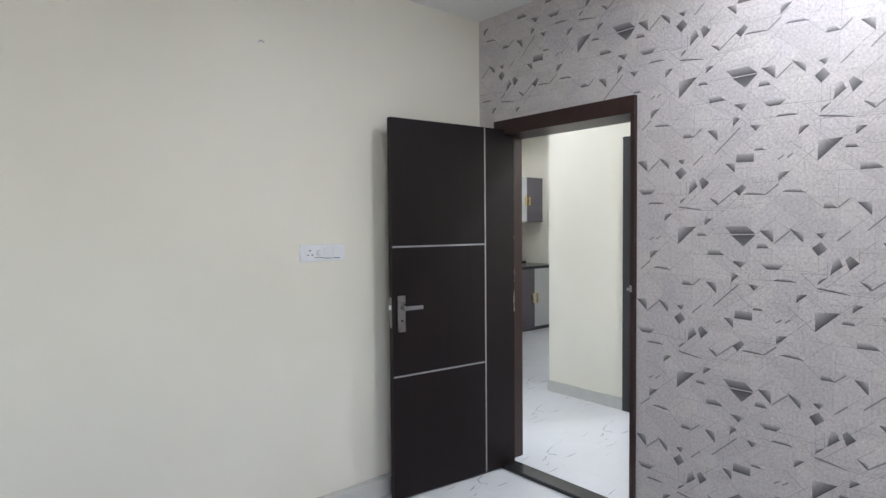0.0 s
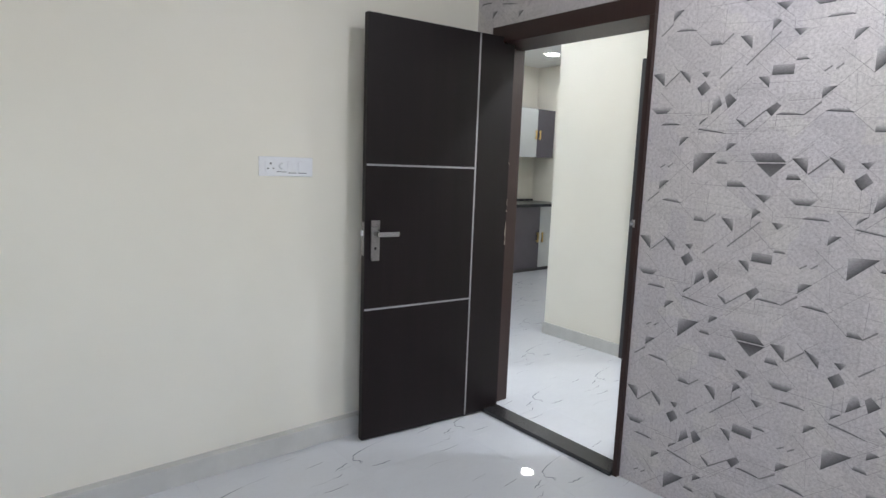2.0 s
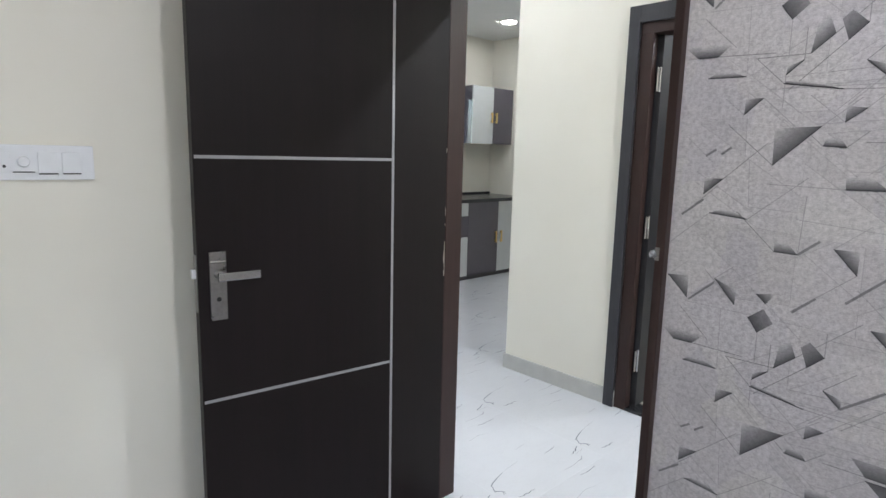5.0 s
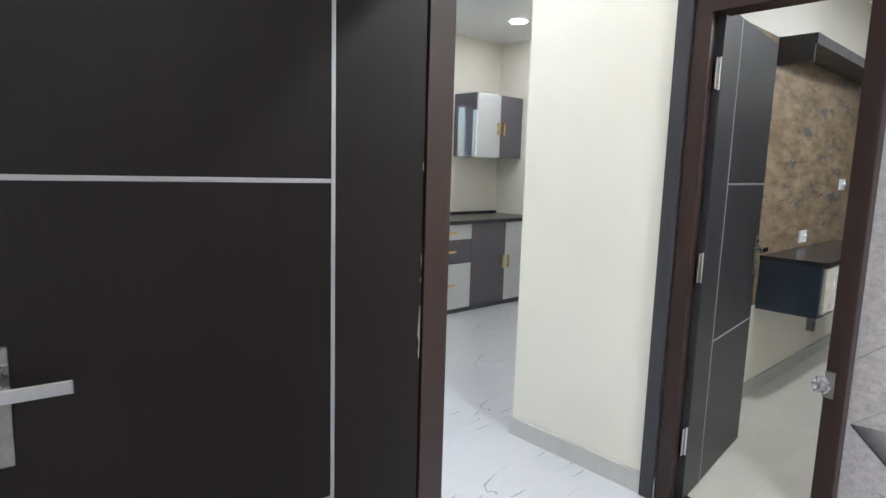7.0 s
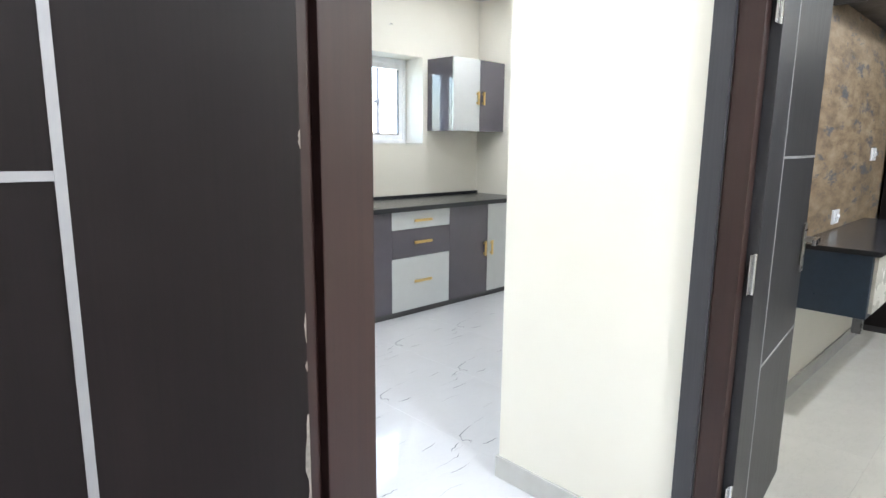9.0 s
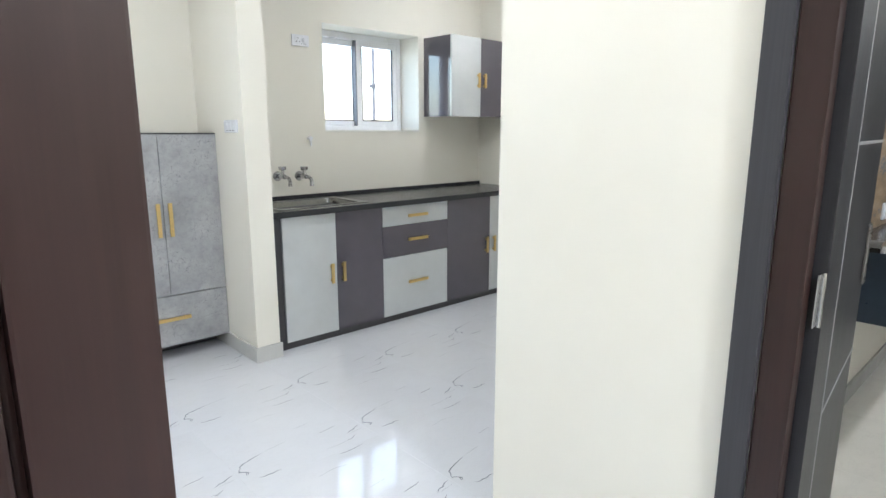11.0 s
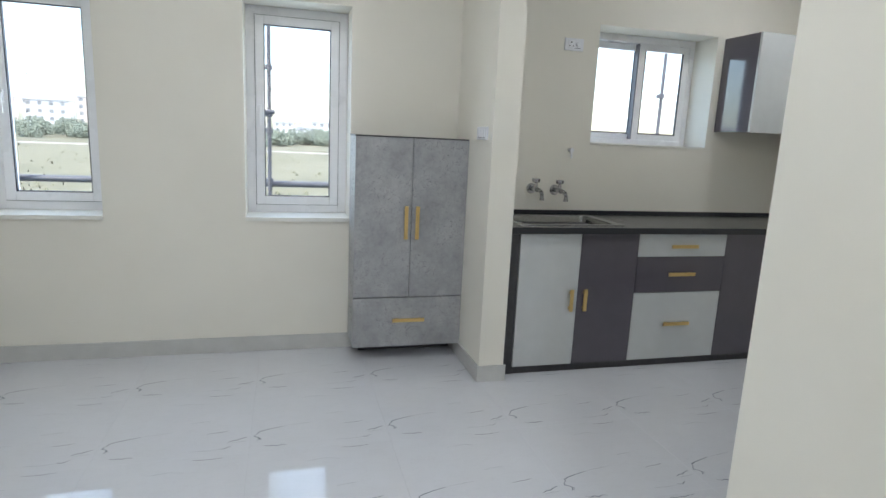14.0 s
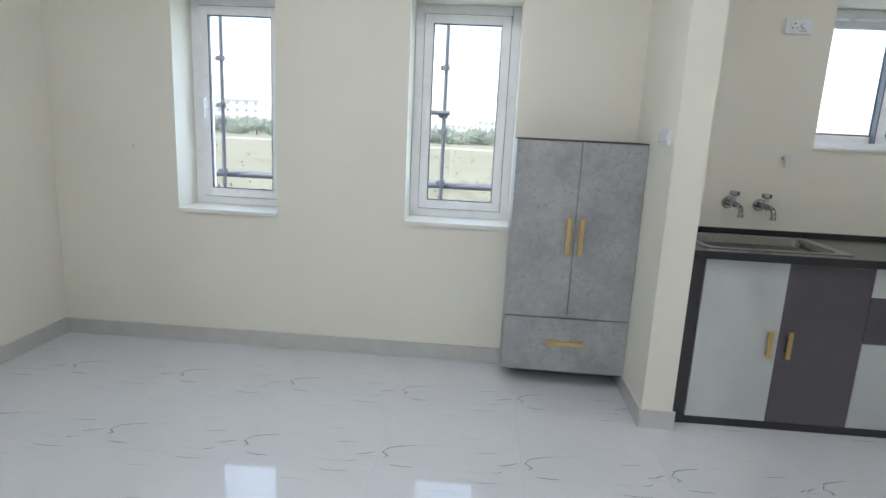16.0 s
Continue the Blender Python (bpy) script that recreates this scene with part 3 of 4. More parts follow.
# ---- ceiling downlights, most of them added as fill ----
for x, y, z, watts in DOWNLIGHTS_AND_FILL:
    d = thing("downlight", pose(x, y, z), "round white recessed ceiling downlight, lit, most of the set added as fill", "ceiling light", "ceiling downlights")
    bm = bmesh.new()
    tube(bm, (0, 0, -0.006), (0, 0, 0.0), 0.088, 0.094, 32)
    part("rim", bm, WHITE, d, smooth=True)
    part("diffuser", tube(bmesh.new(), (0, 0, -0.012), (0, 0, -0.005), 0.076, 0.078, 32), LED, d, "glowing white diffuser")

# ---- bedroom ----


def switch_plate(name, m, width, height, gangs, label, socket=False):
    """A plate in local x and z, its face to -y."""
    p = thing(name, m, label, "switch")
    part("plate", solid((-width / 2, width / 2, -0.011, 0, -height / 2, height / 2), bevel=0.004), PLASTIC, p)
    step = (width - 0.05) / gangs
    for k in range(gangs):
        x = -width / 2 + 0.025 + (k + 0.5) * step
        if socket and k == 0:
            part("socket_block", solid((x - 0.024, x + 0.024, -0.0135, -0.010, -0.024, 0.024), bevel=0.001), PLASTIC, p)
            for dx, dz, r in ((0, 0.013, 0.0045), (-0.012, -0.009, 0.0036), (0.012, -0.009, 0.0036)):
                part("pin_hole", tube(bmesh.new(), (x + dx, -0.0125, dz), (x + dx, -0.0142, dz), r, n=10), HOLE, p)
        elif socket and k == 1:
            part("regulator_knob", tube(bmesh.new(), (x, -0.010, 0.002), (x, -0.024, 0.002), 0.014, 0.011, 20), PLASTIC, p, smooth=True)
            # dark strip in place of the shadow below the knob
            part("rocker_shadow_gap", solid((x - 0.022, x + 0.022, -0.0118, -0.010, -0.024, -0.0215)), HOLE, p)
        else:
            rocker = solid((x - step * 0.42, x + step * 0.42, -0.015, -0.010, -height * 0.3, height * 0.3), bevel=0.002)
            bmesh.ops.rotate(rocker, verts=rocker.verts, cent=(x, -0.012, 0), matrix=Matrix.Rotation(radians(4), 3, "X"))
            part("rocker", rocker, PLASTIC, p)
            # dark strip in place of the shadow under the rocker's lower edge
            part("rocker_shadow_gap", solid((x - step * 0.40, x + step * 0.40, -0.0122, -0.010, -height * 0.34, -height * 0.305)), HOLE, p)
    return p


switch_plate("switch_board", pose(1.69, Y_BED, 1.334), 0.25, 0.085, 4, "white switch board with a socket and fan regulator", True)

nail = thing("wall_nail", pose(1.38, Y_BED, 2.323), "bent nail in the cream wall", "nail", "nails in the walls")
bm = tube(bmesh.new(), (0, 0.002, 0), (0.004, -0.018, 0.003), 0.0020, n=8)
tube(bm, (0.004, -0.018, 0.003), (0.016, -0.022, -0.006), 0.0020, n=8)
part("shank", bm, STEEL, nail)
part("wall_plug", tube(bmesh.new(), (0, 0.0, 0), (0, -0.003, 0), 0.006, n=10), PLASTIC, nail)
for x, z in ((1.40, 1.212), (5.85, 2.403)):
    copy_thing(nail, pose(x, Y_OUT, z))

# ---- living room ----
g = thing("concrete_cabinet", pose(4.008, Y_OUT, 0), "grey concrete-look wall cabinet with gold handles, two doors over a drawer", "cabinet")
front, w2 = -0.280, 0.340
part("body", solid((-w2, w2, front + 0.02, 0, 0.088, 1.366), bevel=0.002), CONCRETE, g)
part("top_edge", solid((-w2 - 0.002, w2, front + 0.002, 0, 1.366, 1.374), bevel=0.001), CARCASS, g, "thin black top edge")
# recessed dark block that stands in for the shade underneath
part("plinth", solid((-w2 + 0.06, w2, front + 0.20, -0.002, 0.0, 0.088)), CARCASS, g, "dark block for the shade under the floating cabinet")


def bar_handle(parent, x, z, length, upright, y):
    """A flat gold bar pull on two feet."""
    h = length / 2
    bm = solid(((x - 0.011, x + 0.011, y - 0.026, y - 0.016, z - h, z + h) if upright else (x - h, x + h, y - 0.026, y - 0.016, z - 0.011, z + 0.011)), bevel=0.002)
    for k in (-0.7, 0.7):
        q = (x - 0.008, x + 0.008, y - 0.017, y, z + k * h - 0.008, z + k * h + 0.008) if upright else (x + k * h - 0.008, x + k * h + 0.008, y - 0.017, y, z - 0.008, z + 0.008)
        box(bm, *q)
    return part("handle", bm, GOLD, parent, "gold bar handle")


for x0, x1, hx in ((-w2, -0.0015, -0.034), (0.0015, w2, 0.034)):
    d = part("door", solid((x0, x1, front, front + 0.018, 0.408, 1.364), bevel=0.0015), CONCRETE, g)
    bar_handle(d, hx, 0.868, 0.20, True, front)
d = part("drawer", solid((-w2, w2, front, front + 0.018, 0.090, 0.401), bevel=0.0015), CONCRETE, g)
bar_handle(d, 0.0, 0.262, 0.20, False, front)
switch_plate("partition_switch", pose(4.35, 5.57, 1.412, 0, 0, -90), 0.17, 0.072, 3, "white switch plate over the grey cabinet")

# ---- kitchen ----
KF = 5.482


def base_unit(name, x0, x1, fronts, label):
    """A base cabinet between x0 and x1; fronts: (from, to, bottom, top, material, handle)."""
    c = thing(name, pose((x0 + x1) / 2, KF, 0), label, "cabinet", "kitchen base units")
    h = (x1 - x0) / 2
    part("body", solid((-h, h, 0.02, 0.59, 0.045, 0.862)), CARCASS, c)
    part("kick_board", solid((-h, h, 0.012, 0.03, 0.0, 0.045)), CARCASS, c)
    for a, b, s, t, m, (hx, hz, ln, up) in fronts:
        d = part("drawer" if not up else "door", solid((a - (x0 + x1) / 2 + 0.0012, b - (x0 + x1) / 2 - 0.0012, 0, 0.018, s, t), bevel=0.001), m, c)
        bar_handle(d, hx - (x0 + x1) / 2, hz, ln, up, 0)
    return c


Z0, Z1 = 0.047, 0.858
base_unit("kitchen_base_unit", 4.585, 5.363, [
    (4.585, 4.975, Z0, Z1, KLIGHT, (4.975 - 0.045, 0.455, 0.135, True)),
    (4.975, 5.363, Z0, Z1, KDARK, (4.975 + 0.045, 0.455, 0.135, True))], "two-door base unit in pale and dark grey under the sink")
base_unit("kitchen_drawer_unit", 5.363, 5.997, [
    (5.363, 5.997, 0.716, Z1, KLIGHT, (5.68, 0.782, 0.19, False)),
    (5.363, 5.997, 0.488, 0.712, KDARK, (5.68, 0.605, 0.19, False)),
    (5.363, 5.997, Z0, 0.484, KLIGHT, (5.68, 0.282, 0.19, False))], "three-drawer base unit in pale and dark grey")
base_unit("kitchen_base_unit", 5.997, 6.98, [
    (5.997, 6.49, Z0, Z1, KDARK, (6.49 - 0.045, 0.455, 0.135, True)),
    (6.49, 6.98, Z0, Z1, KLIGHT, (6.49 + 0.045, 0.455, 0.135, True))], "two-door base unit in dark and pale grey in the corner")
p = thing("end_panel", pose(4.543, 5.49, 0), "dark end panel of the kitchen units", "panel")
part("panel", solid((-0.040, 0.040, 0.0, 0.58, 0.0, 0.862), bevel=0.001), CARCASS, p)

# worktop with a cut-out for the sink
SX0, SX1, SY0, SY1 = 4.61, 5.245, 5.55, 5.96
c = thing("worktop", pose(0, 0, 0), "black granite kitchen worktop with upstand", "worktop")
part("slab", solid((4.503, SX0, 5.448, Y_OUT - 0.005, 0.864, 0.90), (SX1, X_EAST - 0.002, 5.448, Y_OUT - 0.005, 0.864, 0.90),
                   (SX0, SX1, 5.448, SY0, 0.864, 0.90), (SX0, SX1, SY1, Y_OUT - 0.005, 0.864, 0.90), bevel=0.0), GRANITE, c)
part("nosing", solid((4.503, X_EAST - 0.002, 5.444, 5.448, 0.862, 0.899), bevel=0.0015), GRANITE, c)
part("upstand", solid((4.503, X_EAST - 0.002, Y_OUT - 0.024, Y_OUT - 0.005, 0.9, 0.924), bevel=0.002), GRANITE, c)

s = thing("kitchen_sink", pose(0, 0, 0), "stainless steel inset sink in the black worktop", "sink")
bm = bmesh.new()


def ring(x0, x1, y0, y1, r, z, n=6):
    out = []
    for cx, cy, a0 in ((x1 - r, y1 - r, 0), (x0 + r, y1 - r, 90), (x0 + r, y0 + r, 180), (x1 - r, y0 + r, 270)):
        for k in range(n + 1):
            a = radians(a0 + 90 * k / n)
            out.append(bm.verts.new((cx + r * math.cos(a), cy + r * math.sin(a), z)))
    return out


rings = [ring(SX0 - 0.020, SX1 + 0.045, SY0 - 0.022, SY1 + 0.02, 0.02, 0.9005), ring(SX0 - 0.018, SX1 + 0.043, SY0 - 0.020, SY1 + 0.018, 0.02, 0.9045),
         ring(SX0 + 0.012, SX1 - 0.012, SY0 + 0.012, SY1 - 0.012, 0.05, 0.9035), ring(SX0 + 0.018, SX1 - 0.018, SY0 + 0.018, SY1 - 0.018, 0.048, 0.893),
         ring(SX0 + 0.03, SX1 - 0.03, SY0 + 0.03, SY1 - 0.03, 0.045, 0.75), ring(SX0 + 0.07, SX1 - 0.07, SY0 + 0.07, SY1 - 0.07, 0.03, 0.735)]
for r0, r1 in zip(rings, rings[1:]):
    for k in range(len(r0)):
        bm.faces.new((r0[k], r0[(k + 1) % len(r0)], r1[(k + 1) % len(r0)], r1[k]))
bm.faces.new(rings[-1])
bmesh.ops.recalc_face_normals(bm, faces=bm.faces)
part("bowl", bm, SINK, s, smooth=True)
part("drain", tube(bmesh.new(), (4.92, 5.755, 0.7355), (4.92, 5.755, 0.739), 0.04, 0.036, 20), CHROME, s)


TAP = plain("dark_chrome_tap", (0.42, 0.42, 0.43), 0.14, 1.0, 0.08, 60)


def wall_tap(x, z):
    t = thing("wall_tap", pose(x, Y_OUT, z) @ Matrix.Scale(1.2, 4), "chrome bib tap on the kitchen wall", "tap", "taps over the sink")
    part("flange", tube(bmesh.new(), (0, 0, 0), (0, -0.012, 0), 0.030, 0.022, 20), TAP, t, smooth=True)
    bm = tube(bmesh.new(), (0, -0.01, 0), (0, -0.085, 0), 0.012, 0.0135)
    part("body", bm, TAP, t, smooth=True)
    bm = bmesh.new()
    path = [Vector((0.0, -0.075, 0.0)), Vector((0.006, -0.100, -0.001)), Vector((0.011, -0.116, -0.010)), Vector((0.013, -0.123, -0.026)), Vector((0.013, -0.124, -0.042))]
    for a, b in zip(path, path[1:]):
        tube(bm, a, b, 0.0105, 0.0105, 12)
    tube(bm, path[-1], path[-1] - Vector((0, 0, 0.012)), 0.0125, 0.0125, 12)
    part("spout", bm, TAP, t, smooth=True)
    part("bonnet", tube(bmesh.new(), (0, -0.062, 0.006), (0, -0.062, 0.040), 0.0115, 0.009), TAP, t, smooth=True)
    bm = tube(bmesh.new(), (0, -0.062, 0.038), (0, -0.062, 0.060), 0.022, 0.025, 8)
    bmesh.ops.bevel(bm, geom=bm.edges[:], offset=0.003, segments=1, affect="EDGES")
    part("handwheel", bm, TAP, t)


wall_tap(4.893, 1.068)
wall_tap(5.066, 1.062)
t = thing("pipe_stub", pose(5.152, Y_OUT - 0.004, 1.335), "short capped pipe end in the kitchen wall", "pipe")
part("stub", tube(bmesh.new(), (0, 0, 0), (0, -0.035, 0), 0.011), PLASTIC, t, smooth=True)
part("cap", tube(bmesh.new(), (0, -0.03, 0), (0, -0.042, 0), 0.015), PLASTIC, t, smooth=True)
part("nozzle", tube(bmesh.new(), (0, -0.030, -0.008), (0.004, -0.032, -0.055), 0.008, 0.006), PLASTIC, t, smooth=True)
switch_plate("kitchen_socket", pose(5.12, Y_OUT - 0.0, 2.02), 0.135, 0.078, 2, "white socket and switch on the kitchen wall", True)

c = thing("wall_cabinet", pose(6.64, Y_OUT, 1.51), "grey and pale kitchen wall cabinet with gold handles", "cabinet")
hw, fy = 0.345, -0.345
part("body", solid((-hw, hw, fy + 0.02, 0, 0.0, 0.645), bevel=0.001), KDARK, c)
for x0, x1, m, hx in ((-hw, -0.0012, KLIGHT, -0.038), (0.0012, hw, KDARK, 0.038)):
    d = part("door", solid((x0, x1, fy, fy + 0.018, 0.0, 0.645), bevel=0.001), m, c)
    bar_handle(d, hx, 0.300, 0.12, True, fy)

# ---- room beyond the second door ----
structure("wallpaper_room", solid((5.0, 8.2, 2.836, 2.84, 0.60, 2.2)), RUSTIC, "tan and blue-grey rustic print wallpaper", "wallpaper")
c = thing("television_unit", pose(5.86, 2.836, 0), "floating navy television unit with granite top and ivory drawers", "television unit")
part("body", solid((0, 1.6, -0.34, 0, 0.575, 0.885), bevel=0.002), NAVY, c)
part("top", solid((-0.01, 1.61, -0.37, 0, 0.886, 0.912), bevel=0.003), GRANITE, c, "polished dark granite top")
for k in range(2):
    d = part("drawer", solid((0.03 + k * 0.78, 0.79 + k * 0.78, -0.358, -0.341, 0.60, 0.875), bevel=0.002), IVORY, c, "ivory drawer front")
    part("handle", solid((0.34 + k * 0.78, 0.48 + k * 0.78, -0.378, -0.368, 0.735, 0.748), (0.36 + k * 0.78, 0.37 + k * 0.78, -0.37, -0.357, 0.737, 0.746), (0.45 + k * 0.78, 0.46 + k * 0.78, -0.37, -0.357, 0.737, 0.746)), STEEL, d)
part("bracket", solid((0.0, 0.03, -0.33, -0.29, 0.50, 0.575)), STEEL, c)
c = thing("canopy_shelf", pose(5.80, 2.836, 2.14), "dark canopy shelf over the television wallpaper", "shelf")
part("box", solid((0, 1.9, -0.20, 0, 0.0, 0.06), bevel=0.002), CARCASS, c)
part("side_panel", solid((0.0, 0.018, -0.19, 0, -0.10, -0.0005), bevel=0.001), CARCASS, c)
for x, z in ((6.62, 0.985), (7.45, 1.35)):
    switch_plate("room_socket", pose(x, 2.836, z), 0.14, 0.085, 2, "white socket plate on the rustic wallpaper", True)
c = thing("room_wardrobe", pose(7.9, 2.3, 0), "dark wardrobe by the far wall", "wardrobe")
part("body", solid((0, 0.298, -1.2, 0.52, 0.0, 2.1), bevel=0.003), CARCASS, c)
for k in range(2):
    part("door", solid((-0.018, -0.001, -1.195 + k * 0.86, -0.343 + k * 0.86, 0.05, 2.09), bevel=0.002), WENGE, c)

# ---- outside ----
bm = bmesh.new()
bmesh.ops.create_grid(bm, x_segments=40, y_segments=40, size=2500)
for v in bm.verts:
    v.co.z = GROUND
structure("ground", bm, FIELD, "dry grassy open field", "ground")
bm = bmesh.new()
bmesh.ops.create_grid(bm, x_segments=30, y_segments=2, size=1)
for v in bm.verts:
    v.co = Vector((v.co.x * 160 - 60, 132 + v.co.y * 3.5 + 5 * math.sin(v.co.x * 7), GROUND + 0.06))
structure("road", bm, SAND, "pale sandy track across the field", "road")


def scaffold(name, x, label):
    s = thing(name, pose(x, 7.5, GROUND), label, "scaffold", "scaffold outside the windows")
    part("upright", tube(bmesh.new(), (0, 0, 0), (0, 0, 7.0), 0.016), GALVANISED, s, smooth=True)
    for z in (4.14, 4.55, 4.68, 5.05):
        bm = tube(bmesh.new(), (0, 0, z), (0, 0, z + 0.04), 0.029)
        box(bm, -0.045, -0.015, -0.02, 0.02, z, z + 0.035, 0.004)
        part("coupler", bm, GALVANISED, s)
    return s


for x in (1.315, 3.155, 6.80):
    scaffold("scaffold_pole", x, "galvanised scaffold upright with couplers")
s = thing("scaffold_ledger", pose(3.6, 7.56, GROUND + 4.13), "horizontal galvanised scaffold tube", "scaffold", "scaffold outside the windows")
part("tube", tube(bmesh.new(), (-3.6, 0, 0), (3.6, 0, 0), 0.024), GALVANISED, s, smooth=True)
part("board", solid((-3.6, 3.6, 0.04, 0.10, -0.03, 0.02)), GALVANISED, s)
s = thing("scaffold_transom", pose(3.08, 7.48, GROUND + 4.72), "short horizontal scaffold tube", "scaffold", "scaffold outside the windows")
part("tube", tube(bmesh.new(), (-0.35, 0, 0), (0.12, 0, 0), 0.018), GALVANISED, s, smooth=True)

rng = random.Random(11)


def far_house(x, y, w, d, storeys, material):
    h = thing("apartment_building", pose(x, y, GROUND, 0, 0, rng.uniform(-12, 12)), "pale rendered apartment block far across the field", "building", "far buildings")
    top = storeys * 3.1
    part("wall", solid((-w / 2, w / 2, -d / 2, d / 2, 0, top)), material, h)
    part("roof", solid((-w / 2 - 0.3, w / 2 + 0.3, -d / 2 - 0.3, d / 2 + 0.3, top, top + 0.9)), FACADE, h)
    part("stair_tower", solid((-w * 0.15, w * 0.15, -2, 2, top + 0.9, top + 3.2)), material, h)
    n = max(2, int(w / 3.4))
    pane = None
    for s in range(storeys):
        for k in range(n):
            xx = -w / 2 + (k + 0.5) * w / n
            if pane is None:
                pane = part("window", solid((-0.75, 0.75, -0.06, 0.0, 0, 1.5)), DARK_PANE, h)
                pane.location = (xx, -d / 2, s * 3.1 + 1.0)
            else:
                q = new("window", pane.data)
                q.parent, q.location = h, (xx, -d / 2, s * 3.1 + 1.0)
    return h


for k in range(30):
    x = -260 + k * 13 + rng.uniform(-5, 5)
    far_house(x, rng.uniform(265, 380), rng.uniform(9, 19), 11, rng.choice((3, 4, 5, 6)) if x < -60 else rng.choice((1, 2, 2, 3)), rng.choice((FACADE, FACADE, FACADE_WARM)))


def far_tree(x, y, size):
    t = thing("tree", pose(x, y, GROUND), "pale green broadleaf tree beyond the field, distance haze in its colour", "tree", "far trees")
    part("trunk", tube(bmesh.new(), (0, 0, 0), (0.1, 0, size * 0.5), size * 0.045, size * 0.02, 7), BARK, t)
    bm = bmesh.new()
    for _ in range(260):
        a, r = rng.uniform(0, 6.283), size * 0.45 * rng.random() ** 0.5
        c = Vector((r * math.cos(a), r * math.sin(a), size * (0.33 + 0.6 * rng.random() * (1 - 0.6 * (r / size / 0.45) ** 2))))
        m = Matrix.Translation(c) @ Euler((rng.uniform(0, 3), rng.uniform(0, 3), 0)).to_matrix().to_4x4() @ Matrix.Diagonal((size * rng.uniform(0.025, 0.065), size * rng.uniform(0.02, 0.05), size * rng.uniform(0.02, 0.04), 1))
        bmesh.ops.create_icosphere(bm, subdivisions=1, radius=1, matrix=m)
    for v in bm.verts:
        v.co += noise.noise_vector(v.co * 1.5) * size * 0.02
    part("crown", bm, LEAVES, t)
    return t


kinds = [far_tree(-120, 215, 7), far_tree(-90, 222, 5.5), far_tree(-60, 210, 6.2)]
for k in range(280):
    src = kinds[k % 3]
    copy_thing(src, pose(-150 + k * 1.05 + rng.uniform(-4, 4), rng.uniform(168, 225), GROUND - rng.uniform(0.3, 2.2), 0, 0, rng.uniform(0, 360)))

verts, faces = [], []
for _ in range(1100):
    y = 38 + 150 * rng.random() ** 1.3
    x = 3 - 0.16 * y + rng.uniform(-0.55, 0.4) * y
    r = rng.uniform(0.08, 0.26)
    n = len(verts)
    top = [(x + r * rng.uniform(0.7, 1.3) * math.cos(k * 1.257), y + r * rng.uniform(0.7, 1.3) * math.sin(k * 1.257), GROUND + rng.uniform(0.0, 0.25) * r) for k in range(5)]
    verts += top + [(x + rng.uniform(-0.1, 0.1), y, GROUND + r * rng.uniform(0.5, 1.1))]
    faces += [(n + k, n + (k + 1) % 5, n + 5) for k in range(5)]
mesh = bpy.data.meshes.new("shrubs")
mesh.from_pydata(verts, [], faces)
mesh.materials.append(SCRUB)
tagged(new("shrubs", mesh), "dry scrub tufts scattered over the field", "shrub", kind="stuff")

# ---- wallpaper print: a motif of folded wedges that repeats with the roll ----
RW, RH = 0.558, 0.662
rng = random.Random(8)


def area(poly):
    return 0.5 * sum(a.x * b.y - b.x * a.y for a, b in zip(poly, poly[1:] + poly[:1]))


def cut(poly, at, d):
    """Both halves of a convex outline, cut through a point along d."""
    n = Vector((-d.y, d.x))
    halves = ([], [])
    for a, b in zip(poly, poly[1:] + poly[:1]):
        sa, sb = (a - at).dot(n), (b - at).dot(n)
        halves[0 if sa >= 0 else 1].append(a)
        if sa * sb < 0:
            m = a.lerp(b, sa / (sa - sb))
            halves[0].append(m)
            halves[1].append(m)
    return [h for h in halves if len(h) > 2]


# the folded sheet: one repeat of the roll cut into facets by level, upright and slanted creases
facets = [[Vector((0, 0)), Vector((RW, 0)), Vector((RW, RH)), Vector((0, RH))]]
while len(facets) < 46:
    facets.sort(key=lambda f: area(f) * (0.75 + 0.5 * rng.random()))
    f = facets.pop()
    mid = sum(f, Vector((0, 0))) / len(f)
    mid += Vector((rng.uniform(-0.25, 0.25), rng.uniform(-0.25, 0.25))) * area(f) ** 0.5
    turn = radians(rng.choice((0, 0, 0, 90, 38, 38, -38, -38)) + rng.uniform(-6, 6))
    facets += cut(f, mid, Vector((math.cos(turn), math.sin(turn))))
motif, folds = [], []
for f in facets:
    for p, q in zip(f, f[1:] + f[:1]):
        inside = 0.001 < p.x + q.x < 2 * RW - 0.001 and 0.001 < p.y + q.y < 2 * RH - 0.001
        if inside and (q.x - p.x > 0.01 or (abs(q.x - p.x) <= 0.01 and q.y > p.y)):
            folds.append((p, q, rng.uniform(0.10, 0.30), 0.0008, 0.0004))


def wedge(u, v, w, turn, h, k0, k1=None, rest=0.06):
    """A printed fold: dark along its base of length w, fading over the height h to a top from k0 to k1 of the base."""
    a = radians(turn)
    d, n = Vector((math.cos(a), math.sin(a))), Vector((-math.sin(a), math.cos(a)))
    p = Vector((u, v))
    q = p + d * w
    tops = [p + d * w * k0 + n * h] if k1 is None else [p + d * w * k1 + n * h, p + d * w * k0 + n * h]
    motif.append((p, q, tops, rest))
    folds.append((p, q, 1.0, 0.0011, 0.0011 + len(folds) * 0.000001))
    for end, sign in ((q, 1), (p, -1)):
        b = radians(rng.choice((42, -42, 42, -42, 90, 0)) + rng.uniform(-2, 2))
        folds.append((end, end + Vector((math.cos(b), math.sin(b))) * sign * rng.uniform(0.04, 0.15), rng.uniform(0.2, 0.5), 0.0009, 0.0005))


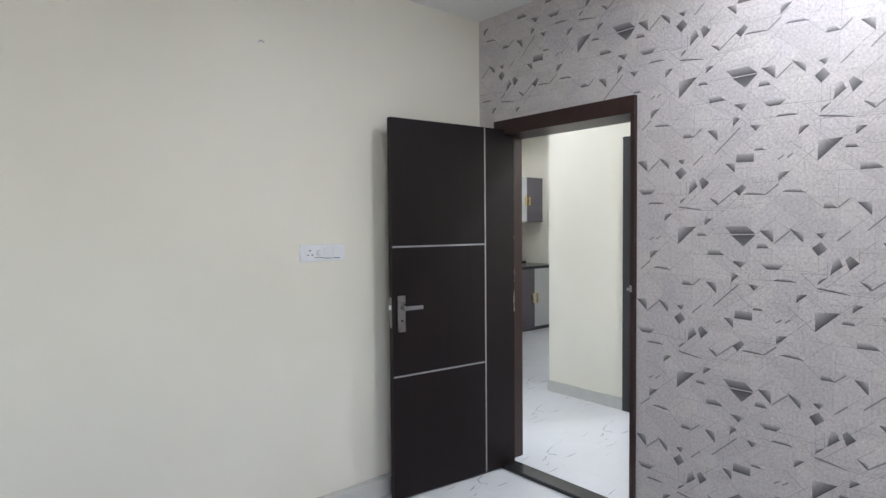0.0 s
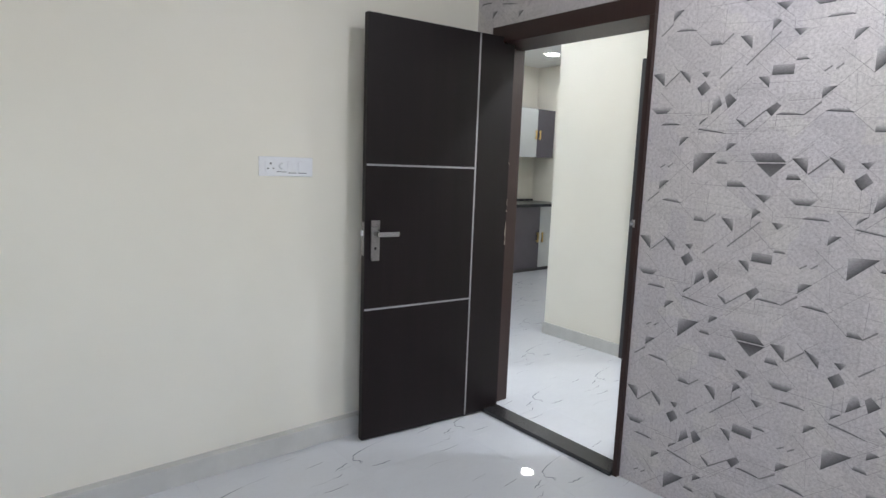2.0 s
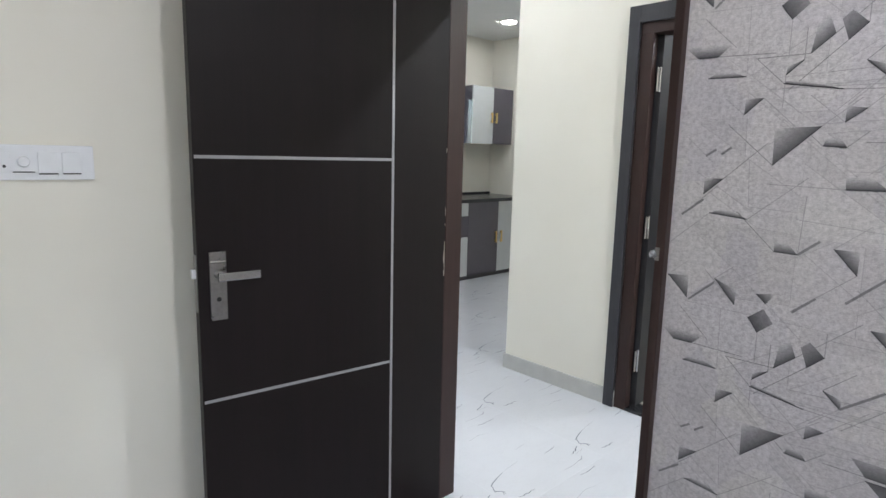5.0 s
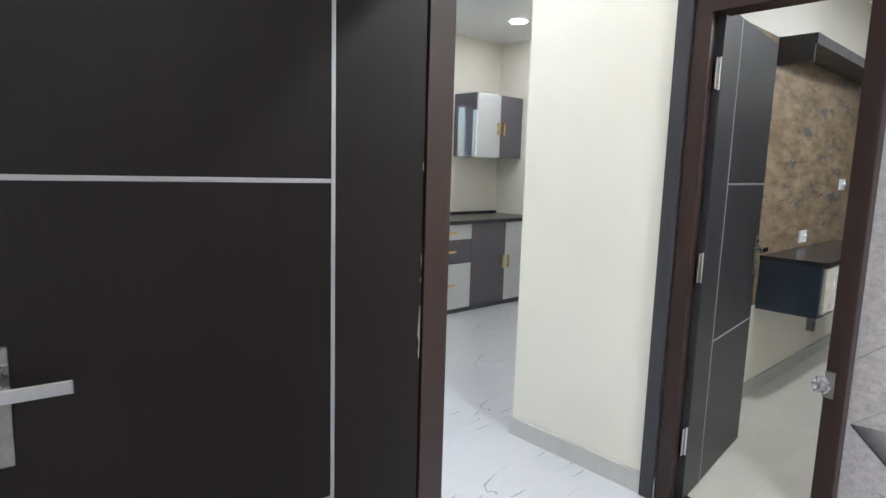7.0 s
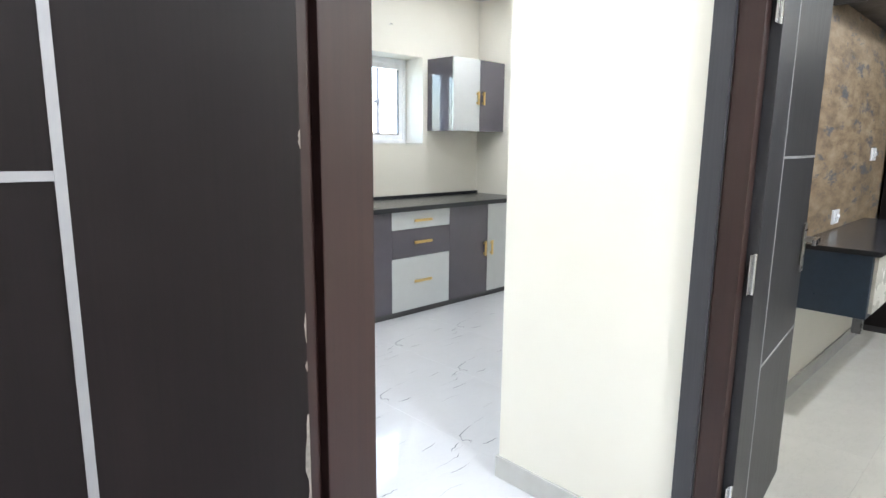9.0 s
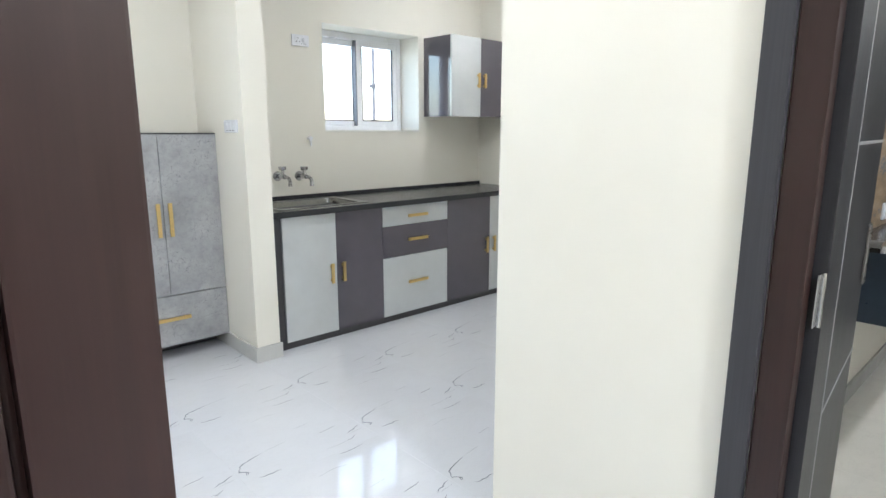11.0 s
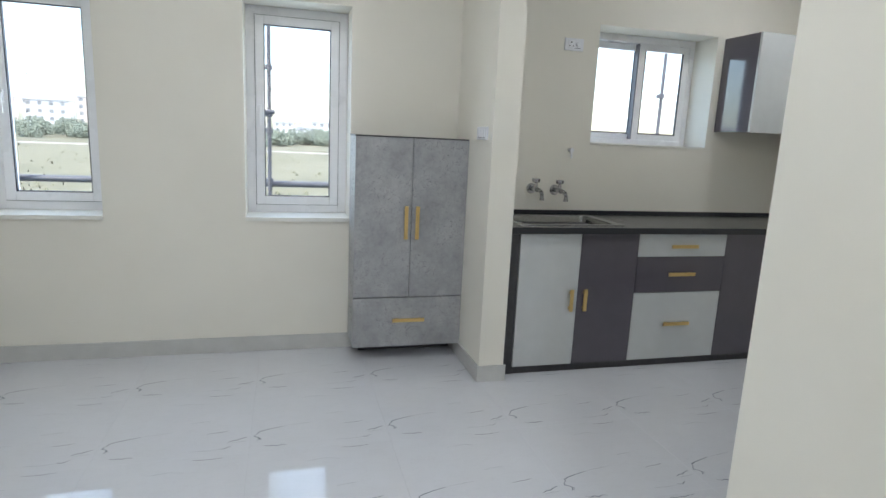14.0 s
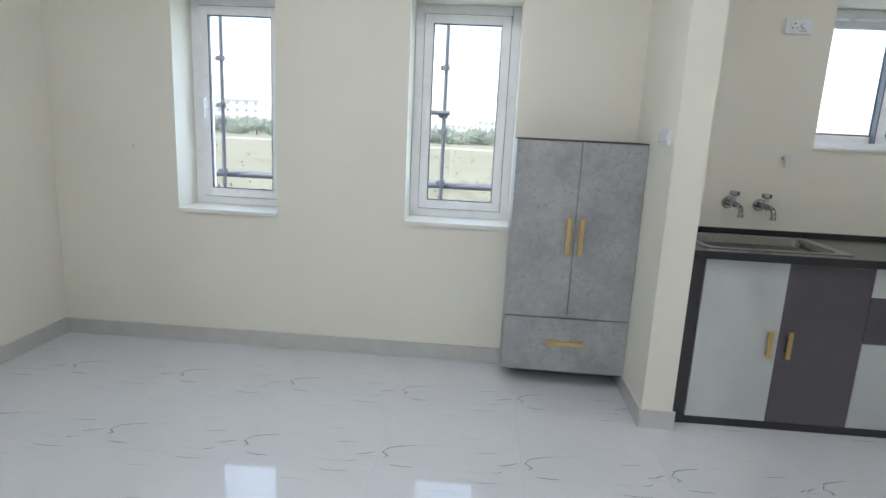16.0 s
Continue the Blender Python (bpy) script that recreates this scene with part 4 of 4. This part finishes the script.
def crease(u, v, w, turn, ink=0.62):
    p = Vector((u, v))
    a = radians(turn)
    folds.append((p, p + Vector((math.cos(a), math.sin(a))) * w, ink, 0.0026, 0.0012 + len(folds) * 0.000001))


# the three large figures: a split diamond, a kite and a bow tie
wedge(0.394, 0.427, 0.099, 0, 0.031, -0.27, 0.66, 0.42)
wedge(0.396, 0.419, 0.098, 1, -0.047, 0.51, rest=0.72)
wedge(0.167, 0.011, 0.038, 127, -0.039, 0.09, 1.04, 0.5)
wedge(0.269, 0.621, 0.042, 44, 0.039, 0.42, 0.94, 0.5)
wedge(0.428, 0.587, 0.030, 135, -0.043, 0.14, 0.81, 0.55)
wedge(0.413, 0.067, 0.071, -2, 0.033, 0.0, 1.0, 0.3)
# corner folds
wedge(0.159, 0.378, 0.115, 44, 0.057, 0.45)
wedge(0.004, 0.060, 0.070, 136, -0.038, 0.53)
wedge(0.113, 0.063, 0.072, 132, -0.022, 0.32)
wedge(0.335, 0.167, 0.065, 133, -0.032, 0.53)
wedge(0.408, 0.025, 0.054, 135, -0.028, 0.51)
wedge(0.020, 0.308, 0.056, 42, 0.027, 0.43)
wedge(0.092, 0.485, 0.050, 43, 0.024, 0.45)
wedge(0.281, 0.465, 0.043, 38, 0.025, 0.46)
wedge(0.207, 0.602, 0.053, 41, 0.036, 0.77, 1.24)
wedge(0.166, 0.563, 0.042, 42, 0.011, 0.29)
wedge(0.178, 0.078, 0.028, 138, -0.031, 0.17)
wedge(0.337, 0.551, 0.045, 138, -0.015, 0.24)
wedge(0.398, 0.220, 0.040, 45, 0.031, 0.79)
wedge(0.435, 0.283, 0.042, 140, -0.039, -0.11)
wedge(0.491, 0.190, 0.032, 131, -0.034, 0.03)
# level folds
wedge(0.297, 0.334, 0.070, 1, 0.025, -0.03, 0.58)
wedge(0.181, 0.195, 0.046, -1, 0.021, 0.0, 0.54)
wedge(0.248, 0.419, 0.042, -3, 0.015, 0.10, 0.72)
wedge(0.499, 0.368, 0.047, 0, 0.021, 0.10, 0.68)
wedge(0.488, 0.109, 0.039, 0, 0.011, 0.0, 0.72)
wedge(0.538, 0.282, 0.046, 0, 0.025, -0.65, 1.60)
wedge(0.007, 0.567, 0.082, -1, 0.010, 0.20, 0.65)
wedge(0.038, 0.266, 0.083, -5, 0.011, 0.28, 0.62)
wedge(0.443, 0.592, 0.089, -3, 0.009, 0.20, 0.53)
wedge(0.164, 0.546, 0.110, -9, 0.007, 0.05, 0.43)
# plain creases
for u, v, w, turn in ((0.008, 0.056, 0.076, 42), (0.227, 0.194, 0.050, 41), (0.229, 0.070, 0.056, 43), (0.322, 0.108, 0.148, 44), (0.337, 0.551, 0.090, 39),
                      (0.532, 0.588, 0.062, 39), (0.018, 0.395, 0.027, 34), (0.052, 0.399, 0.026, 37)):
    crease(u, v, w, turn)
tones = [rng.choice((0.0, 0.0, 0.02, 0.04, 0.08)) for f in facets]
verts, faces, inks = [], [], []


def clear_of_door(pts):
    return all(BS < y < Y_BED and 0.001 < z < H_BED and not (D1[0] - F1 - 0.001 < y < D1[1] + F1 + 0.001 and z < D1[2] + 0.087) for y, z in pts)


def printed(corners, proud, dark):
    """One printed patch on the wall, with the ink of each corner."""
    pts = [(oy - v.x, oz + v.y) for v in corners]
    if clear_of_door(pts):
        n = len(verts)
        verts.extend((X_PAPER - proud, y, z) for y, z in pts)
        faces.append(tuple(range(n + len(pts) - 1, n - 1, -1)))
        inks.extend(dark)


# the rolls hang side by side, each dropped by half a repeat
for i in range(-2, 7):
    for j in range(-1, 7):
        oy, oz = 2.2 - i * RW, (j - 0.5 * (i % 2)) * RH
        for f, tone in zip(facets, tones):
            printed(f, 0.0002, [tone] * len(f))
        for k, (p, q, tops, rest) in enumerate(motif):
            printed([p, q] + tops, 0.0006 + k * 0.000006, [0.92, 0.92] + [rest] * len(tops))
        for p, q, ink, wide, proud in folds:
            d = (q - p).normalized()
            o = Vector((-d.y, d.x)) * wide
            printed((p - o, p + o, q + o, q - o), proud, [ink] * 4)
mesh = bpy.data.meshes.new("wallpaper_print")
mesh.from_pydata(verts, [], faces)
uv = mesh.uv_layers.new(name="ink")
for loop in mesh.loops:
    uv.data[loop.index].uv = (inks[loop.vertex_index], 0.5)
mesh.materials.append(PAPER_INK)
ob = tagged(new("wallpaper_print", mesh), "printed dark wedges of the wallpaper", kind="stuff")
ob.parent = papered

# ---- floors ----
P = 0.622          # pitch of the tiles
OX, OY = 3.12, 4.85


def vein_strip(verts, faces, pts, width):
    for k, (x, y) in enumerate(pts):
        a, b = pts[max(k - 1, 0)], pts[min(k + 1, len(pts) - 1)]
        d = Vector((b[0] - a[0], b[1] - a[1])).normalized()
        w = width * (0.35 + 0.65 * math.sin(math.pi * (k + 0.6) / (len(pts) + 0.2)))
        n = len(verts)
        verts += [(x - d.y * w, y + d.x * w, 0.0003), (x + d.y * w, y - d.x * w, 0.0003)]
        if k:
            faces.append((n - 2, n - 1, n + 1, n))


def wiggle(x0, y0, x1, y1, n, amp):
    out = []
    for k in range(n + 1):
        f = k / n
        out.append((x0 + (x1 - x0) * f + rng.uniform(-amp, amp), y0 + (y1 - y0) * f + rng.uniform(-amp, amp)))
    return out


def tile_mesh(name, glaze, veined):
    g = 0.00015
    h = P - g
    verts = [(g, g, -0.012), (h, g, -0.012), (h, h, -0.012), (g, h, -0.012)]
    e = 0.0003
    verts += [(g, g, -e), (h, g, -e), (h, h, -e), (g, h, -e), (g + e, g + e, 0), (h - e, g + e, 0), (h - e, h - e, 0), (g + e, h - e, 0)]
    faces = [(8, 9, 10, 11)]
    for k in range(4):
        m = (k + 1) % 4
        faces += [(k, m, 4 + m, 4 + k), (4 + k, 4 + m, 8 + m, 8 + k)]
    solid_faces = len(faces)
    dark = solid_faces
    if veined:
        rng.seed(3)
        cx, cy = 0.018, 0.15

        def crack(width, *pts):
            path = []
            for (xa, ya), (xb, yb) in zip(pts, pts[1:]):
                path += wiggle(cx + xa, cy + ya, cx + xb, cy + yb, 3, 0.0022)[:-1]
            vein_strip(verts, faces, path + [(cx + pts[-1][0], cy + pts[-1][1])], width)

        # the forked crack by the joint, then the loose dashes round it
        crack(0.0024, (0, 0), (0.012, 0.012), (0.016, 0.026), (0.036, 0.040), (0.062, 0.044), (0.075, 0.054), (0.107, 0.058), (0.136, 0.066))
        crack(0.0024, (0.003, 0.004), (-0.004, -0.012), (0.016, -0.022), (0.022, -0.034), (0.012, -0.052))
        crack(0.0016, (0.018, -0.024), (0.028, -0.036), (0.020, -0.05))
        crack(0.0024, (P - 0.036, -0.014), (P - 0.054, -0.018), (P - 0.072, -0.032), (P - 0.094, -0.034), (P - 0.114, -0.044))
        crack(0.0024, (0.045, -0.098), (0.066, -0.106), (0.082, -0.103), (0.098, -0.11), (0.115, -0.103), (0.14, -0.108))
        crack(0.0016, (P - 0.120, 0.060), (P - 0.155, 0.050), (P - 0.21, 0.045))
        crack(0.0016, (P - 0.10, -0.082), (P - 0.125, -0.098), (P - 0.15, -0.094))
        crack(0.0016, (0.38, P - 0.172), (0.43, P - 0.178), (0.50, P - 0.172))
        dark = len(faces)
        crack(0.0012, (0.15, 0.070), (0.20, 0.078), (0.26, 0.086))
        crack(0.0012, (P - 0.036, -0.044), (P - 0.07, -0.048), (P - 0.11, -0.052))
        crack(0.0012, (0.33, 0.16), (0.38, 0.166), (0.42, 0.17))
        crack(0.0012, (0.36, -0.10), (0.42, -0.105), (0.47, -0.10))
        crack(0.0012, (0.22, P - 0.262), (0.30, P - 0.25), (0.36, P - 0.262))
    mesh = bpy.data.meshes.new(name)
    mesh.from_pydata(verts, [], faces)
    for m in (glaze, VEIN, VEIN_PALE):
        mesh.materials.append(m)
    for k, poly in enumerate(mesh.polygons):
        poly.material_index = 0 if k < solid_faces else 1 if k < dark else 2
    return mesh


WHITE_TILE, ROOM_TILE = tile_mesh("tile", MARBLE, True), tile_mesh("room_tile", BEIGE_TILE, False)
floor = structure("floor", solid((X_HALL - T, X_CORR + 0.1, HS - 0.2, BS - 0.2, -0.03, -0.004), (BW - T, 8.35, BS - 0.2, Y_EXT, -0.03, -0.004)), GROUT, "polished white marble-look tiles with grey cracks", "floor")
for i in range(-7, 9):
    for j in range(-13, 3):
        x, y = OX + i * P, OY + j * P
        cx, cy = x + P / 2, y + P / 2
        if (cy < BS - 0.6 and not X_HALL - 0.4 < cx < X_CORR + 0.3) or cx < BW - 0.3 or cx > 8.5 or (cy > Y_BED + 0.3 and cx < X_WEST - 0.3) or (cx > X_EAST + 0.3 and cy > 3.2):
            continue
        room = cx > X_CORR + 0.3 and cy < 2.99
        q = new("tile", ROOM_TILE if room else WHITE_TILE)
        q.parent, q.location = floor, (x, y, 0)
